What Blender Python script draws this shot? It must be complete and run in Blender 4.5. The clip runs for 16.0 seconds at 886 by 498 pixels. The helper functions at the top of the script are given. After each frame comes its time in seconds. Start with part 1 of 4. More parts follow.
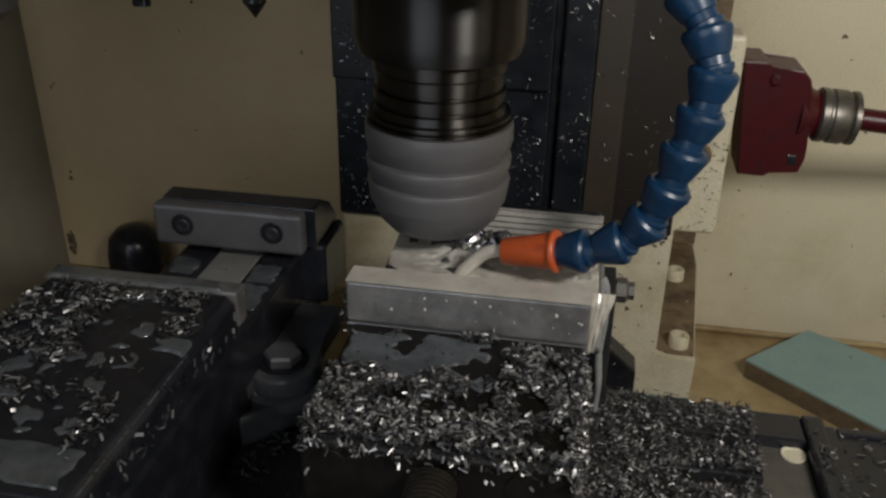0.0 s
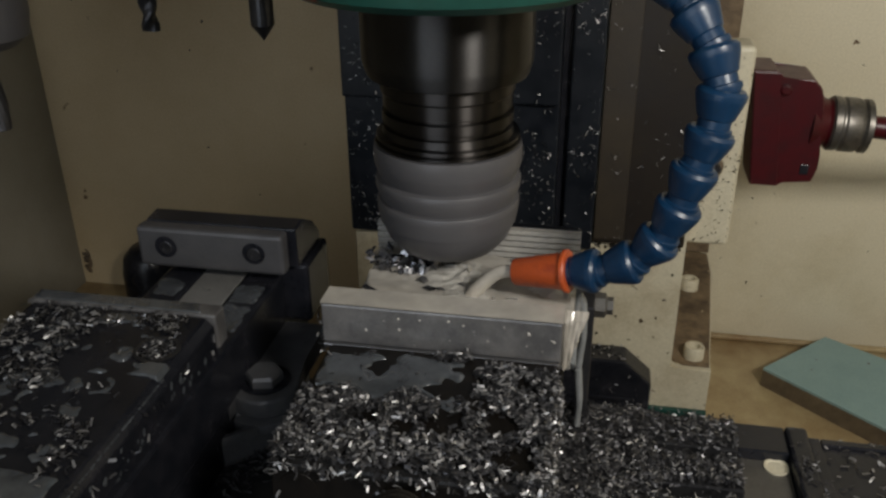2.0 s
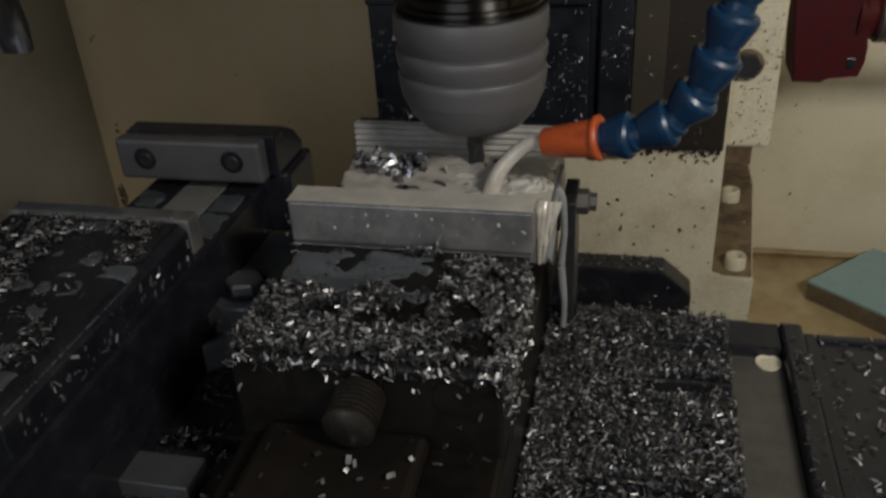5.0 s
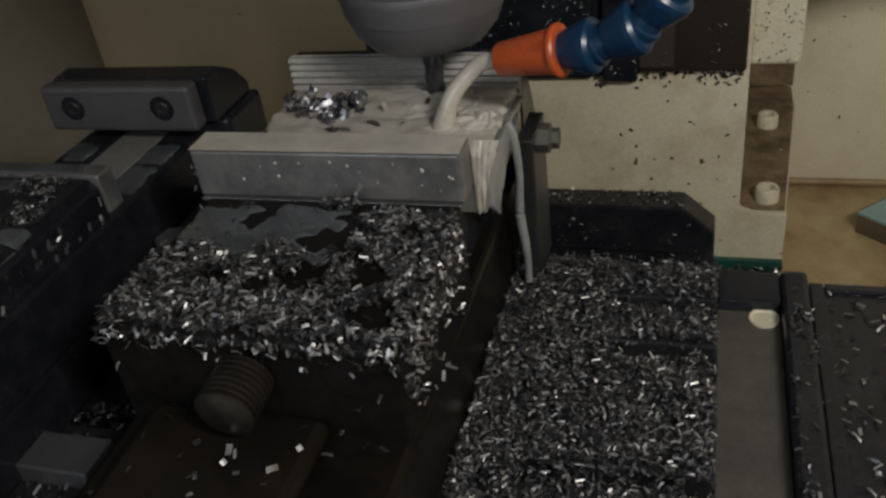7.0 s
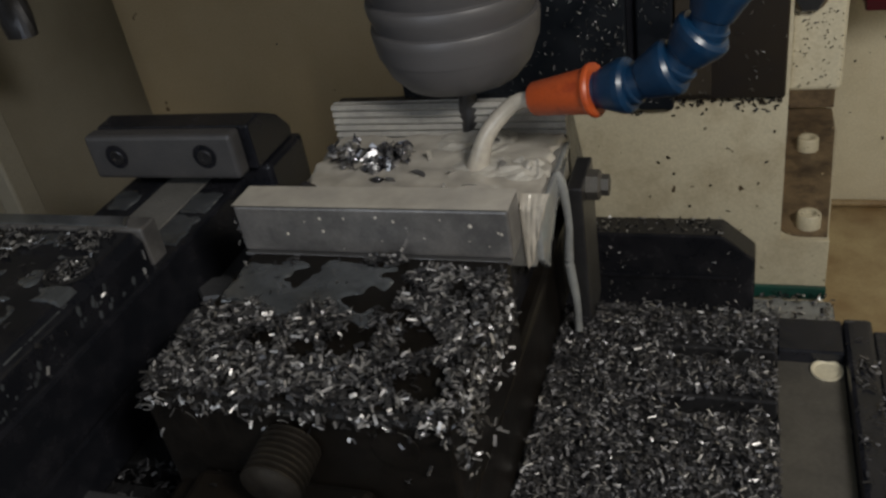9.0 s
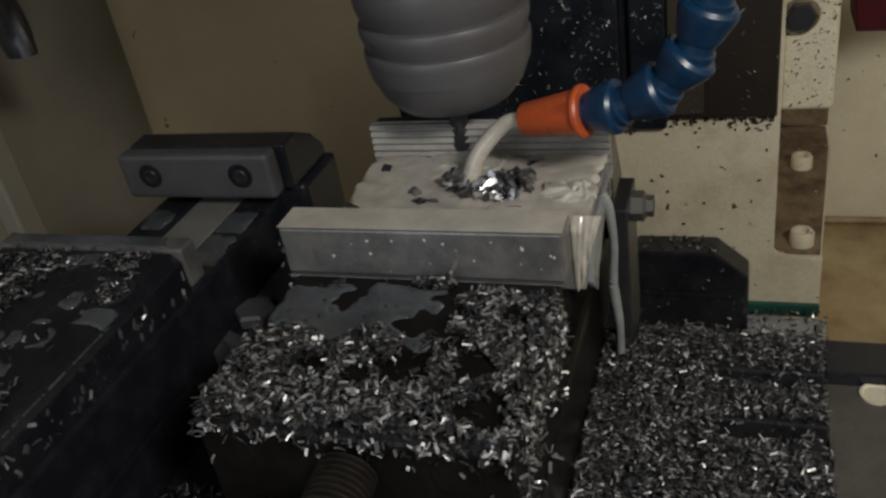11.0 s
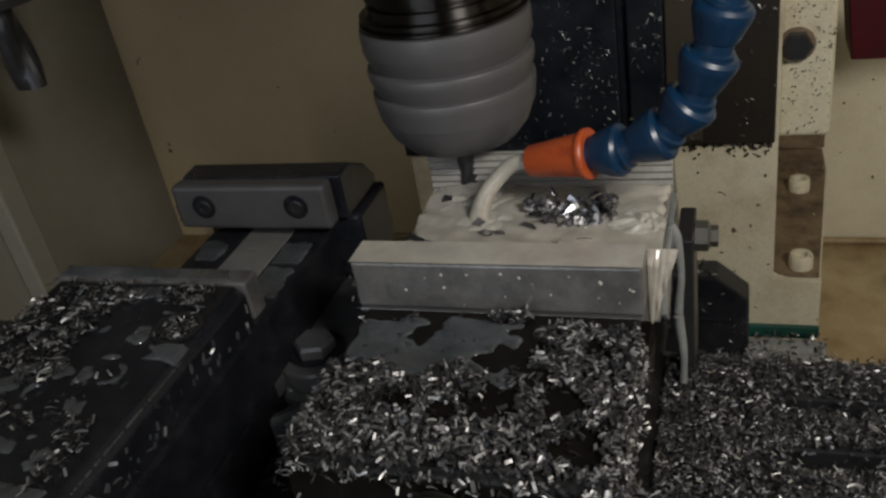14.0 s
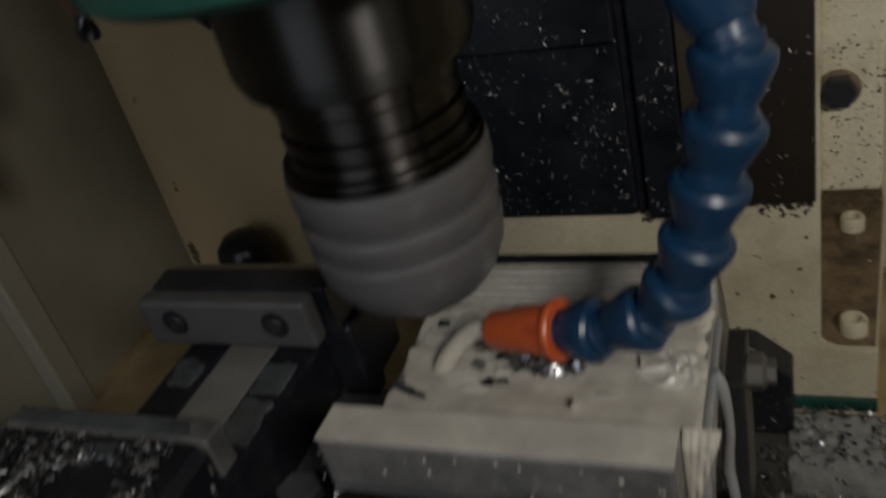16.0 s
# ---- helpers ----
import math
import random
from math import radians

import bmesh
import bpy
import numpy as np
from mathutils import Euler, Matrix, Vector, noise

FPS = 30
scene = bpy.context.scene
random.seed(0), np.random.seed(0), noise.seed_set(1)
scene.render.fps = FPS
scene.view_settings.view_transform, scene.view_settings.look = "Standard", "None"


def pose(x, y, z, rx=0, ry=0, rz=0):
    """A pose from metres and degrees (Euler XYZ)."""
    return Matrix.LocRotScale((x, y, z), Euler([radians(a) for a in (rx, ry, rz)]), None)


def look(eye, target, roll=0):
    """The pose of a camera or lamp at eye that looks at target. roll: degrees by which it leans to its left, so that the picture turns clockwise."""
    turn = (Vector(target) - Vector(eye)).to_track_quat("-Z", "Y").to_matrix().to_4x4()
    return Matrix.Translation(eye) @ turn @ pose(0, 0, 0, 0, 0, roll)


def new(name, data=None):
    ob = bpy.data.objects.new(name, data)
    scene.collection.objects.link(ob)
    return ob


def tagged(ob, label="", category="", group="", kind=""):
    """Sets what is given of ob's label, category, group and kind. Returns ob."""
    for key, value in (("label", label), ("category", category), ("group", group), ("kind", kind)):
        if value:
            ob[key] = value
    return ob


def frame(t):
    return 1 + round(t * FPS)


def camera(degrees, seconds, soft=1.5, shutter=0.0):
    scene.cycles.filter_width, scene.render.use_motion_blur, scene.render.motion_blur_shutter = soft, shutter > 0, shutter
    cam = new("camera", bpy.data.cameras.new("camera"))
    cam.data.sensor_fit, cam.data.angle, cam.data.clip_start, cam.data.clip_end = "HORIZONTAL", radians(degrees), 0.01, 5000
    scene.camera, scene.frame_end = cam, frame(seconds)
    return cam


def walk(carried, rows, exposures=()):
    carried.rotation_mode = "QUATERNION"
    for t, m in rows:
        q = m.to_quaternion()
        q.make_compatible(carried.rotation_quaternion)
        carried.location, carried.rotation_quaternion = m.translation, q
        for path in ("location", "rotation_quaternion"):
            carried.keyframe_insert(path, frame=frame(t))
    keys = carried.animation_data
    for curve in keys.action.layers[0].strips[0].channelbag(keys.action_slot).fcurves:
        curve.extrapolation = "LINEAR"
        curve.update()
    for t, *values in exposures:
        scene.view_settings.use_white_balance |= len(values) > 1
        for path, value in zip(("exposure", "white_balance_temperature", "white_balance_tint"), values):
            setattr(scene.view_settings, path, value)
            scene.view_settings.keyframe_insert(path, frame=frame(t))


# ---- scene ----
cam = camera(53.99, 16.0, soft=2.6, shutter=0.5)
# seconds, eye x, y, z in metres, tilt, lean, heading in degrees
ROWS = [
    (0.0, 0.0000, 0.0000, 0.3491, 63.19, -0.94, 9.99),
    (0.5, -0.0018, -0.0000, 0.3526, 63.39, -0.94, 10.02),
    (1.0, -0.0018, -0.0031, 0.3520, 63.64, -0.61, 10.08),
    (1.5, -0.0051, 0.0003, 0.3552, 63.49, -0.18, 10.35),
    (2.0, 0.0014, 0.0045, 0.3574, 63.53, 0.41, 10.39),
    (2.5, -0.0041, 0.0053, 0.3570, 63.61, 0.51, 10.33),
    (3.0, -0.0052, 0.0024, 0.3584, 64.01, 0.54, 10.42),
    (3.5, -0.0074, 0.0006, 0.3627, 64.09, 0.52, 10.47),
    (4.0, -0.0069, -0.0015, 0.3618, 63.93, 0.68, 10.72),
    (4.5, 0.0003, -0.0051, 0.3487, 62.53, 1.12, 10.90),
    (5.0, 0.0076, 0.0061, 0.3272, 59.89, 3.10, 11.93),
    (7.5, 0.0563, 0.0732, 0.2943, 56.31, 7.43, 15.47),
    (8.0, 0.0554, 0.0740, 0.2986, 56.83, 8.05, 16.02),
    (8.5, 0.0533, 0.0720, 0.3003, 57.32, 8.60, 16.52),
    (9.0, 0.0529, 0.0739, 0.3040, 57.55, 8.76, 16.76),
    (11.5, 0.0585, 0.0730, 0.3101, 58.63, 8.79, 16.77),
    (12.0, 0.0580, 0.0732, 0.3135, 58.73, 8.95, 16.70),
    (12.5, 0.0582, 0.0745, 0.3148, 58.85, 9.02, 16.67),
    (13.0, 0.0562, 0.0704, 0.3148, 59.12, 8.93, 16.62),
    (13.5, 0.0549, 0.0680, 0.3165, 59.32, 8.94, 16.66),
    (14.0, 0.0560, 0.0685, 0.3198, 59.49, 9.00, 16.47),
    (14.5, 0.0581, 0.0727, 0.3211, 59.63, 9.08, 16.52),
    (15.0, 0.0570, 0.0736, 0.3205, 59.76, 8.80, 16.39),
    (15.5, 0.0532, 0.0915, 0.3209, 59.42, 8.77, 15.90),
    (16.0, 0.0757, 0.1876, 0.3380, 57.95, 13.12, 18.71),
]
walk(cam, [(t, pose(x, y, z, rx, ry, rz)) for t, x, y, z, rx, ry, rz in ROWS],
     [(0, 0.06), (4.0, 0.06), (5.0, -0.14), (15.4, -0.14), (16, -0.58)])

# the machine table's travel: seconds, x, y
TRAVEL = [
    (0.0, 0.0000, 0.0000), (0.5, -0.0055, 0.0003), (1.0, -0.0098, -0.0021), (1.5, -0.0146, -0.0005), (2.0, -0.0202, -0.0005),
    (2.5, -0.0264, 0.0004), (3.0, -0.0332, 0.0001), (3.5, -0.0382, 0.0016), (4.0, -0.0412, 0.0011), (4.5, -0.0447, -0.0014),
    (5.0, -0.0501, -0.0044), (7.5, -0.0573, -0.0145), (8.0, -0.0577, -0.0195), (8.5, -0.0558, -0.0233), (9.0, -0.0483, -0.0216),
    (11.5, -0.0180, -0.0220), (12.0, -0.0149, -0.0206), (12.5, -0.0097, -0.0195), (13.0, -0.0037, -0.0220), (13.5, 0.0028, -0.0218),
    (14.0, 0.0080, -0.0209), (14.5, 0.0130, -0.0207), (15.0, 0.0187, -0.0213), (15.5, 0.0196, -0.0148), (16.0, 0.0248, -0.0108),
]
# the spindle head's height above its middle stand: seconds, z
HEAD = [(0, -.013), (3.5, -.013), (4.2, -.006), (4.5, 0), (5, 0), (7.5, .003), (9, .003), (12.5, .004), (14.5, -.001), (15.5, .002), (16, -.010)]

# ---- light ----
world = bpy.data.worlds.new("world")
scene.world = world
world.use_nodes = True
bg = world.node_tree.nodes["Background"]
bg.inputs[0].default_value = (0.75, 0.85, 1.0, 1)
bg.inputs[1].default_value = 0.05
scene.view_settings.exposure = 0.0


def area_lamp(name, eye, target, size_x, size_y, watts, colour):
    lamp = bpy.data.lights.new(name, "AREA")
    lamp.shape, lamp.size, lamp.size_y, lamp.energy, lamp.color = "RECTANGLE", size_x, size_y, watts, colour
    ob = new(name, lamp)
    ob.matrix_world = look(eye, target)
    return ob


# the work lamp under the roof of the enclosure, and daylight through the open door behind the camera
area_lamp("work_lamp", (0.42, -0.06, 0.60), (0.30, 0.97, 0.0), 0.22, 0.10, 5.8, (1.0, 0.96, 0.89))
area_lamp("door_daylight", (-0.30, -0.80, 0.46), (-0.12, 0.6, 0.15), 0.75, 0.95, 4.7, (0.81, 0.895, 1.0))


# ---- materials ----
def surface(name, base, worn, rough=0.5, metal=0.0, grain=400.0, stain=25.0, bump=0.15, cover=0.5, soft=0.15, coat=0.0, speck=None, speck_scale=160.0, speck_amount=0.1):
    """base and worn colour mixed by stains and grain, with relief; speck: colour of small spots."""
    m = bpy.data.materials.new(name)
    m.use_nodes = True
    nt = m.node_tree
    N, L = nt.nodes, nt.links
    bsdf = N["Principled BSDF"]
    tc = N.new("ShaderNodeTexCoord")
    big, fine = N.new("ShaderNodeTexNoise"), N.new("ShaderNodeTexNoise")
    big.inputs["Scale"].default_value, big.inputs["Detail"].default_value, big.inputs["Roughness"].default_value = stain, 6, 0.65
    fine.inputs["Scale"].default_value, fine.inputs["Detail"].default_value = grain, 3
    L.new(tc.outputs["Object"], big.inputs["Vector"])
    L.new(tc.outputs["Object"], fine.inputs["Vector"])
    ramp = N.new("ShaderNodeValToRGB")
    ramp.color_ramp.elements[0].position = max(0.0, cover - soft)
    ramp.color_ramp.elements[1].position = min(1.0, cover + soft)
    ramp.color_ramp.elements[0].color = (*base, 1)
    ramp.color_ramp.elements[1].color = (*worn, 1)
    L.new(big.outputs["Fac"], ramp.inputs["Fac"])
    mul = N.new("ShaderNodeMix")
    mul.data_type, mul.blend_type = "RGBA", "MULTIPLY"
    mul.inputs["Factor"].default_value = 0.35
    L.new(ramp.outputs["Color"], mul.inputs["A"])
    L.new(fine.outputs["Fac"], mul.inputs["B"])
    out = mul.outputs["Result"]
    if speck:
        vor = N.new("ShaderNodeTexNoise")
        vor.inputs["Scale"].default_value, vor.inputs["Detail"].default_value = speck_scale, 2
        L.new(tc.outputs["Object"], vor.inputs["Vector"])
        sr = N.new("ShaderNodeValToRGB")
        sr.color_ramp.elements[0].position, sr.color_ramp.elements[1].position = 0.78 - speck_amount, 0.82 - speck_amount
        L.new(vor.outputs["Fac"], sr.inputs["Fac"])
        mx = N.new("ShaderNodeMix")
        mx.data_type = "RGBA"
        L.new(sr.outputs["Color"], mx.inputs["Factor"])
        L.new(out, mx.inputs["A"])
        mx.inputs["B"].default_value = (*speck, 1)
        out = mx.outputs["Result"]
    L.new(out, bsdf.inputs["Base Color"])
    rr = N.new("ShaderNodeMapRange")
    rr.inputs["To Min"].default_value, rr.inputs["To Max"].default_value = max(0.03, rough - 0.12), min(1.0, rough + 0.15)
    L.new(big.outputs["Fac"], rr.inputs["Value"])
    L.new(rr.outputs["Result"], bsdf.inputs["Roughness"])
    bsdf.inputs["Metallic"].default_value = metal
    bsdf.inputs["Coat Weight"].default_value = coat
    bsdf.inputs["Coat Roughness"].default_value = 0.15
    if bump:
        bp = N.new("ShaderNodeBump")
        bp.inputs["Strength"].default_value, bp.inputs["Distance"].default_value = bump, 0.0006
        L.new(fine.outputs["Fac"], bp.inputs["Height"])
        L.new(bp.outputs["Normal"], bsdf.inputs["Normal"])
    return m


CREAM = surface("cream_paint", (0.69, 0.625, 0.465), (0.57, 0.50, 0.345), 0.42, 0, 500, 9, 0.1, 0.62, 0.12, 0.0, (0.10, 0.06, 0.03), 60, 0.045)
CREAM_DIRTY = surface("grimy_cream_paint", (0.62, 0.565, 0.42), (0.38, 0.31, 0.20), 0.45, 0, 500, 16, 0.10, 0.62, 0.14, 0.0, (0.06, 0.04, 0.02), 110, 0.06)
# Same cream paint as CREAM; warm bounced light is put into the colour.
OCHRE = surface("warm_lit_cream_paint", (0.655, 0.515, 0.315), (0.555, 0.42, 0.240), 0.5, 0, 500, 5, 0.08, 0.52, 0.2, 0.0, (0.12, 0.07, 0.03), 55, 0.02)
# Darker copy of CREAM: the left side's lack of light is in the colour.
DIM_CREAM = surface("dimmed_cream_paint", (0.36, 0.335, 0.27), (0.28, 0.255, 0.20), 0.6, 0, 500, 6, 0.08, 0.5, 0.2, 0.0, (0.10, 0.06, 0.03), 55, 0.02)
RUSTY = surface("oily_brown_grime", (0.24, 0.17, 0.10), (0.06, 0.040, 0.025), 0.5, 0, 500, 42, 0.3, 0.5, 0.16, 0.0, (0.5, 0.43, 0.29), 120, 0.05)
FLOOR = surface("stained_sheet_steel_floor", (0.50, 0.40, 0.22), (0.26, 0.17, 0.08), 0.4, 0, 400, 12, 0.15, 0.52, 0.16)
BLACK = surface("oily_black_casting", (0.0115, 0.0125, 0.0165), (0.021, 0.021, 0.026), 0.22, 0, 600, 60, 0.2, 0.55, 0.12, 0.0)
COVER = surface("black_way_cover", (0.006, 0.008, 0.012), (0.015, 0.018, 0.024), 0.33, 0, 500, 40, 0.3, 0.5, 0.15)
PANEL = surface("dark_brown_sheet", (0.027, 0.021, 0.015), (0.014, 0.011, 0.010), 0.35, 0, 500, 20, 0.2, 0.5, 0.2)
STRIP = surface("greasy_brown_strip", (0.052, 0.041, 0.028), (0.030, 0.024, 0.018), 0.4, 0, 500, 20, 0.2, 0.5, 0.2)
STEEL = surface("ground_steel", (0.33, 0.33, 0.34), (0.22, 0.22, 0.23), 0.38, 0.8, 900, 30, 0.1, 0.5, 0.2)
BROWNBLACK = surface("oil_browned_black_casting", (0.0065, 0.0056, 0.0048), (0.013, 0.0105, 0.0085), 0.36, 0, 600, 50, 0.2, 0.55, 0.14)
DULLJAW = surface("dull_blued_jaw_steel", (0.115, 0.113, 0.118), (0.080, 0.079, 0.084), 0.42, 0.3, 900, 40, 0.1, 0.5, 0.2)
RIVULET = surface("thin_milky_coolant", (0.30, 0.31, 0.31), (0.20, 0.21, 0.215), 0.12, 0, 300, 60, 0.1, 0.5, 0.25, 0.5)
JAW = surface("wet_ground_jaw_steel", (0.205, 0.198, 0.194), (0.112, 0.109, 0.110), 0.38, 0.3, 900, 55, 0.12, 0.5, 0.12, 0.3, (0.5, 0.5, 0.48), 140, 0.03)
DARKSTEEL = surface("dark_oiled_steel", (0.085, 0.085, 0.09), (0.05, 0.05, 0.055), 0.32, 0.7, 700, 40, 0.15, 0.5, 0.2)
NOSE = surface("polished_spindle_steel", (0.085, 0.082, 0.080), (0.060, 0.058, 0.057), 0.38, 1.0, 900, 20, 0.0, 0.5, 0.2)
COLLAR = surface("dark_oiled_collar", (0.075, 0.069, 0.066), (0.048, 0.045, 0.043), 0.33, 1.0, 900, 20, 0.0, 0.5, 0.2)
CHUCK = surface("spinning_satin_nut", (0.120, 0.116, 0.121), (0.090, 0.087, 0.091), 0.42, 0.2, 900, 15, 0.05, 0.5, 0.3)
ALU = surface("wet_milled_aluminium", (0.62, 0.61, 0.58), (0.48, 0.47, 0.45), 0.3, 0.7, 500, 60, 0.15, 0.5, 0.2)
GREEN = surface("green_enamel", (0.015, 0.080, 0.062), (0.010, 0.052, 0.041), 0.35, 0, 400, 25, 0.1, 0.55, 0.15)
PRIMER = surface("bare_red_primer", (0.22, 0.07, 0.04), (0.12, 0.05, 0.03), 0.6, 0, 400, 60, 0.3)
RED = surface("dark_red_plastic", (0.056, 0.0036, 0.0062), (0.030, 0.0027, 0.0042), 0.36, 0, 500, 60, 0.2, 0.6, 0.15)
BLUE = surface("blue_hose_plastic", (0.0050, 0.032, 0.082), (0.0036, 0.021, 0.055), 0.32, 0, 500, 50, 0.05, 0.6, 0.2)
ORANGE = surface("orange_nozzle_plastic", (0.50, 0.085, 0.020), (0.30, 0.042, 0.014), 0.4, 0, 500, 110, 0.1, 0.62, 0.1)
TEAL = surface("pale_teal_board", (0.30, 0.445, 0.445), (0.24, 0.37, 0.37), 0.5, 0, 500, 20, 0.1, 0.5, 0.25, 0.0, (0.08, 0.06, 0.04), 90, 0.05)
BOARD_EDGE = surface("raw_board_edge", (0.17, 0.13, 0.08), (0.10, 0.075, 0.045), 0.7, 0, 500, 60, 0.3)
MILK = surface("milky_coolant", (0.55, 0.515, 0.455), (0.38, 0.36, 0.33), 0.20, 0, 90, 38, 0.12, 0.55, 0.25, 0.4)
TEETH = surface("coolant_smeared_teeth", (0.50, 0.48, 0.44), (0.32, 0.31, 0.295), 0.3, 0.2, 600, 70, 0.2, 0.5, 0.2)
PUDDLE = surface("thin_coolant_film", (0.105, 0.114, 0.123), (0.028, 0.031, 0.036), 0.08, 0, 300, 55, 0.05, 0.52, 0.26, 0.8)
FOAM = surface("white_coolant_foam", (0.58, 0.555, 0.505), (0.44, 0.425, 0.39), 0.28, 0, 500, 120, 0.5, 0.5, 0.25)
LUG = surface("worn_grey_casting", (0.130, 0.130, 0.134), (0.075, 0.075, 0.079), 0.38, 0.2, 600, 45, 0.25, 0.5, 0.2)
ROOF = surface("added_dark_roof", (0.10, 0.10, 0.105), (0.07, 0.07, 0.072), 0.7, 0, 300, 10, 0.1)
JET = surface("coolant_jet", (0.56, 0.51, 0.44), (0.44, 0.41, 0.355), 0.2, 0, 300, 60, 0.1, 0.5, 0.3, 0.5)
RING = surface("knurled_nickel", (0.22, 0.205, 0.185), (0.13, 0.12, 0.105), 0.38, 0.8, 500, 80, 0.2)
SPECK = surface("oily_dirt_crumbs", (0.035, 0.028, 0.02), (0.014, 0.012, 0.010), 0.4, 0, 500, 90, 0.3)
OILBROWN = surface("oil_soaked_brown_sheet", (0.015, 0.011, 0.008), (0.008, 0.007, 0.006), 0.3, 0, 500, 30, 0.2)
THREAD = surface("brown_oiled_thread", (0.085, 0.074, 0.062), (0.040, 0.035, 0.030), 0.3, 0.7, 500, 80, 0.2)
GUTTER = surface("grey_machined_gutter", (0.115, 0.108, 0.096), (0.075, 0.070, 0.064), 0.45, 0.3, 500, 35, 0.2, 0.55, 0.15)


def swarf_metal(name, dark, bright, rough, metal):
    """Slivers that differ in brightness one from another."""
    m = bpy.data.materials.new(name)
    m.use_nodes = True
    N, L = m.node_tree.nodes, m.node_tree.links
    bsdf = N["Principled BSDF"]
    geo, ramp, tint = N.new("ShaderNodeNewGeometry"), N.new("ShaderNodeValToRGB"), N.new("ShaderNodeMapRange")
    ramp.color_ramp.elements[0].color, ramp.color_ramp.elements[1].color = (*dark, 1), (*bright, 1)
    ramp.color_ramp.elements[0].position, ramp.color_ramp.elements[1].position = 0.40, 1.0
    L.new(geo.outputs["Random Per Island"], ramp.inputs["Fac"])
    L.new(ramp.outputs["Color"], bsdf.inputs["Base Color"])
    tint.inputs["To Min"].default_value, tint.inputs["To Max"].default_value = rough - 0.1, rough + 0.15
    L.new(geo.outputs["Random Per Island"], tint.inputs["Value"])
    L.new(tint.outputs["Result"], bsdf.inputs["Roughness"])
    bsdf.inputs["Metallic"].default_value = metal
    return m


CHIP = swarf_metal("aluminium_swarf", (0.090, 0.089, 0.094), (0.66, 0.65, 0.645), 0.36, 0.75)
# Wet swarf darkened from CHIP: dimness low in the heaps is in its colour.
DIMCHIP = swarf_metal("wet_dimmed_swarf", (0.060, 0.060, 0.065), (0.19, 0.187, 0.195), 0.42, 0.7)
FLAKE = swarf_metal("bright_wet_flakes", (0.18, 0.18, 0.20), (0.75, 0.75, 0.77), 0.24, 0.9)
# lathe marks run round the spindle, so its highlights stretch along it
for turned_steel in (NOSE, COLLAR):
    nn = turned_steel.node_tree
    turned = nn.nodes.new("ShaderNodeTangent")
    turned.direction_type, turned.axis = "RADIAL", "Z"
    nn.links.new(turned.outputs["Tangent"], nn.nodes["Principled BSDF"].inputs["Tangent"])
    nn.nodes["Principled BSDF"].inputs["Anisotropic"].default_value = 0.95
    nn.nodes["Principled BSDF"].inputs["Anisotropic Rotation"].default_value = 0.25
for oily, shine in ((BLACK, 0.36), (COVER, 0.36), (RED, 0.36), (BROWNBLACK, 0.22)):
    oily.node_tree.nodes["Principled BSDF"].inputs["Specular IOR Level"].default_value = shine


# ---- mesh helpers ----
def mesh_object(name, bm, material, smooth=False):
    me = bpy.data.meshes.new(name)
    bmesh.ops.recalc_face_normals(bm, faces=bm.faces)
    bm.to_mesh(me)
    bm.free()
    if smooth:
        me.shade_smooth()
        me.set_sharp_from_angle(angle=radians(38))
    me.materials.append(material)
    return new(name, me)


def part(name, bm, material, parent, label="", smooth=False):
    ob = mesh_object(name, bm, material, smooth)
    ob.parent = parent
    if label:
        tagged(ob, label)
    return ob


def thing(name, label, category, at=(0, 0, 0), group="", kind=""):
    ob = new(name)
    ob.empty_display_size = 0.02
    ob.location = at
    return tagged(ob, label, category, group, kind)


def add_box(bm, x0, x1, y0, y1, z0, z1, bevel=0.0, segments=1):
    v = bmesh.ops.create_cube(bm, size=1.0, matrix=Matrix.Translation(((x0 + x1) / 2, (y0 + y1) / 2, (z0 + z1) / 2)) @ Matrix.Diagonal((x1 - x0, y1 - y0, z1 - z0, 1)))["verts"]
    if bevel:
        edges = list({e for q in v for e in q.link_edges})
        bmesh.ops.bevel(bm, geom=edges, offset=bevel, segments=segments, affect="EDGES", profile=0.5)
    return bm


def box(x0, x1, y0, y1, z0, z1, bevel=0.0015, segments=2):
    return add_box(bmesh.new(), x0, x1, y0, y1, z0, z1, bevel, segments)


def prism(points, axis, a, b, bevel=0.0):
    """An outline of (u, v) drawn from a to b along axis x, y or z."""
    bm = bmesh.new()
    put = {"x": lambda u, v, w: (w, u, v), "y": lambda u, v, w: (u, w, v), "z": lambda u, v, w: (u, v, w)}[axis]
    lo = [bm.verts.new(put(u, v, a)) for u, v in points]
    hi = [bm.verts.new(put(u, v, b)) for u, v in points]
    bm.faces.new(lo)
    bm.faces.new(hi[::-1])
    n = len(points)
    for i in range(n):
        bm.faces.new((lo[i], hi[i], hi[(i + 1) % n], lo[(i + 1) % n]))
    if bevel:
        bmesh.ops.bevel(bm, geom=bm.edges[:], offset=bevel, segments=2, affect="EDGES", profile=0.5)
    return bm


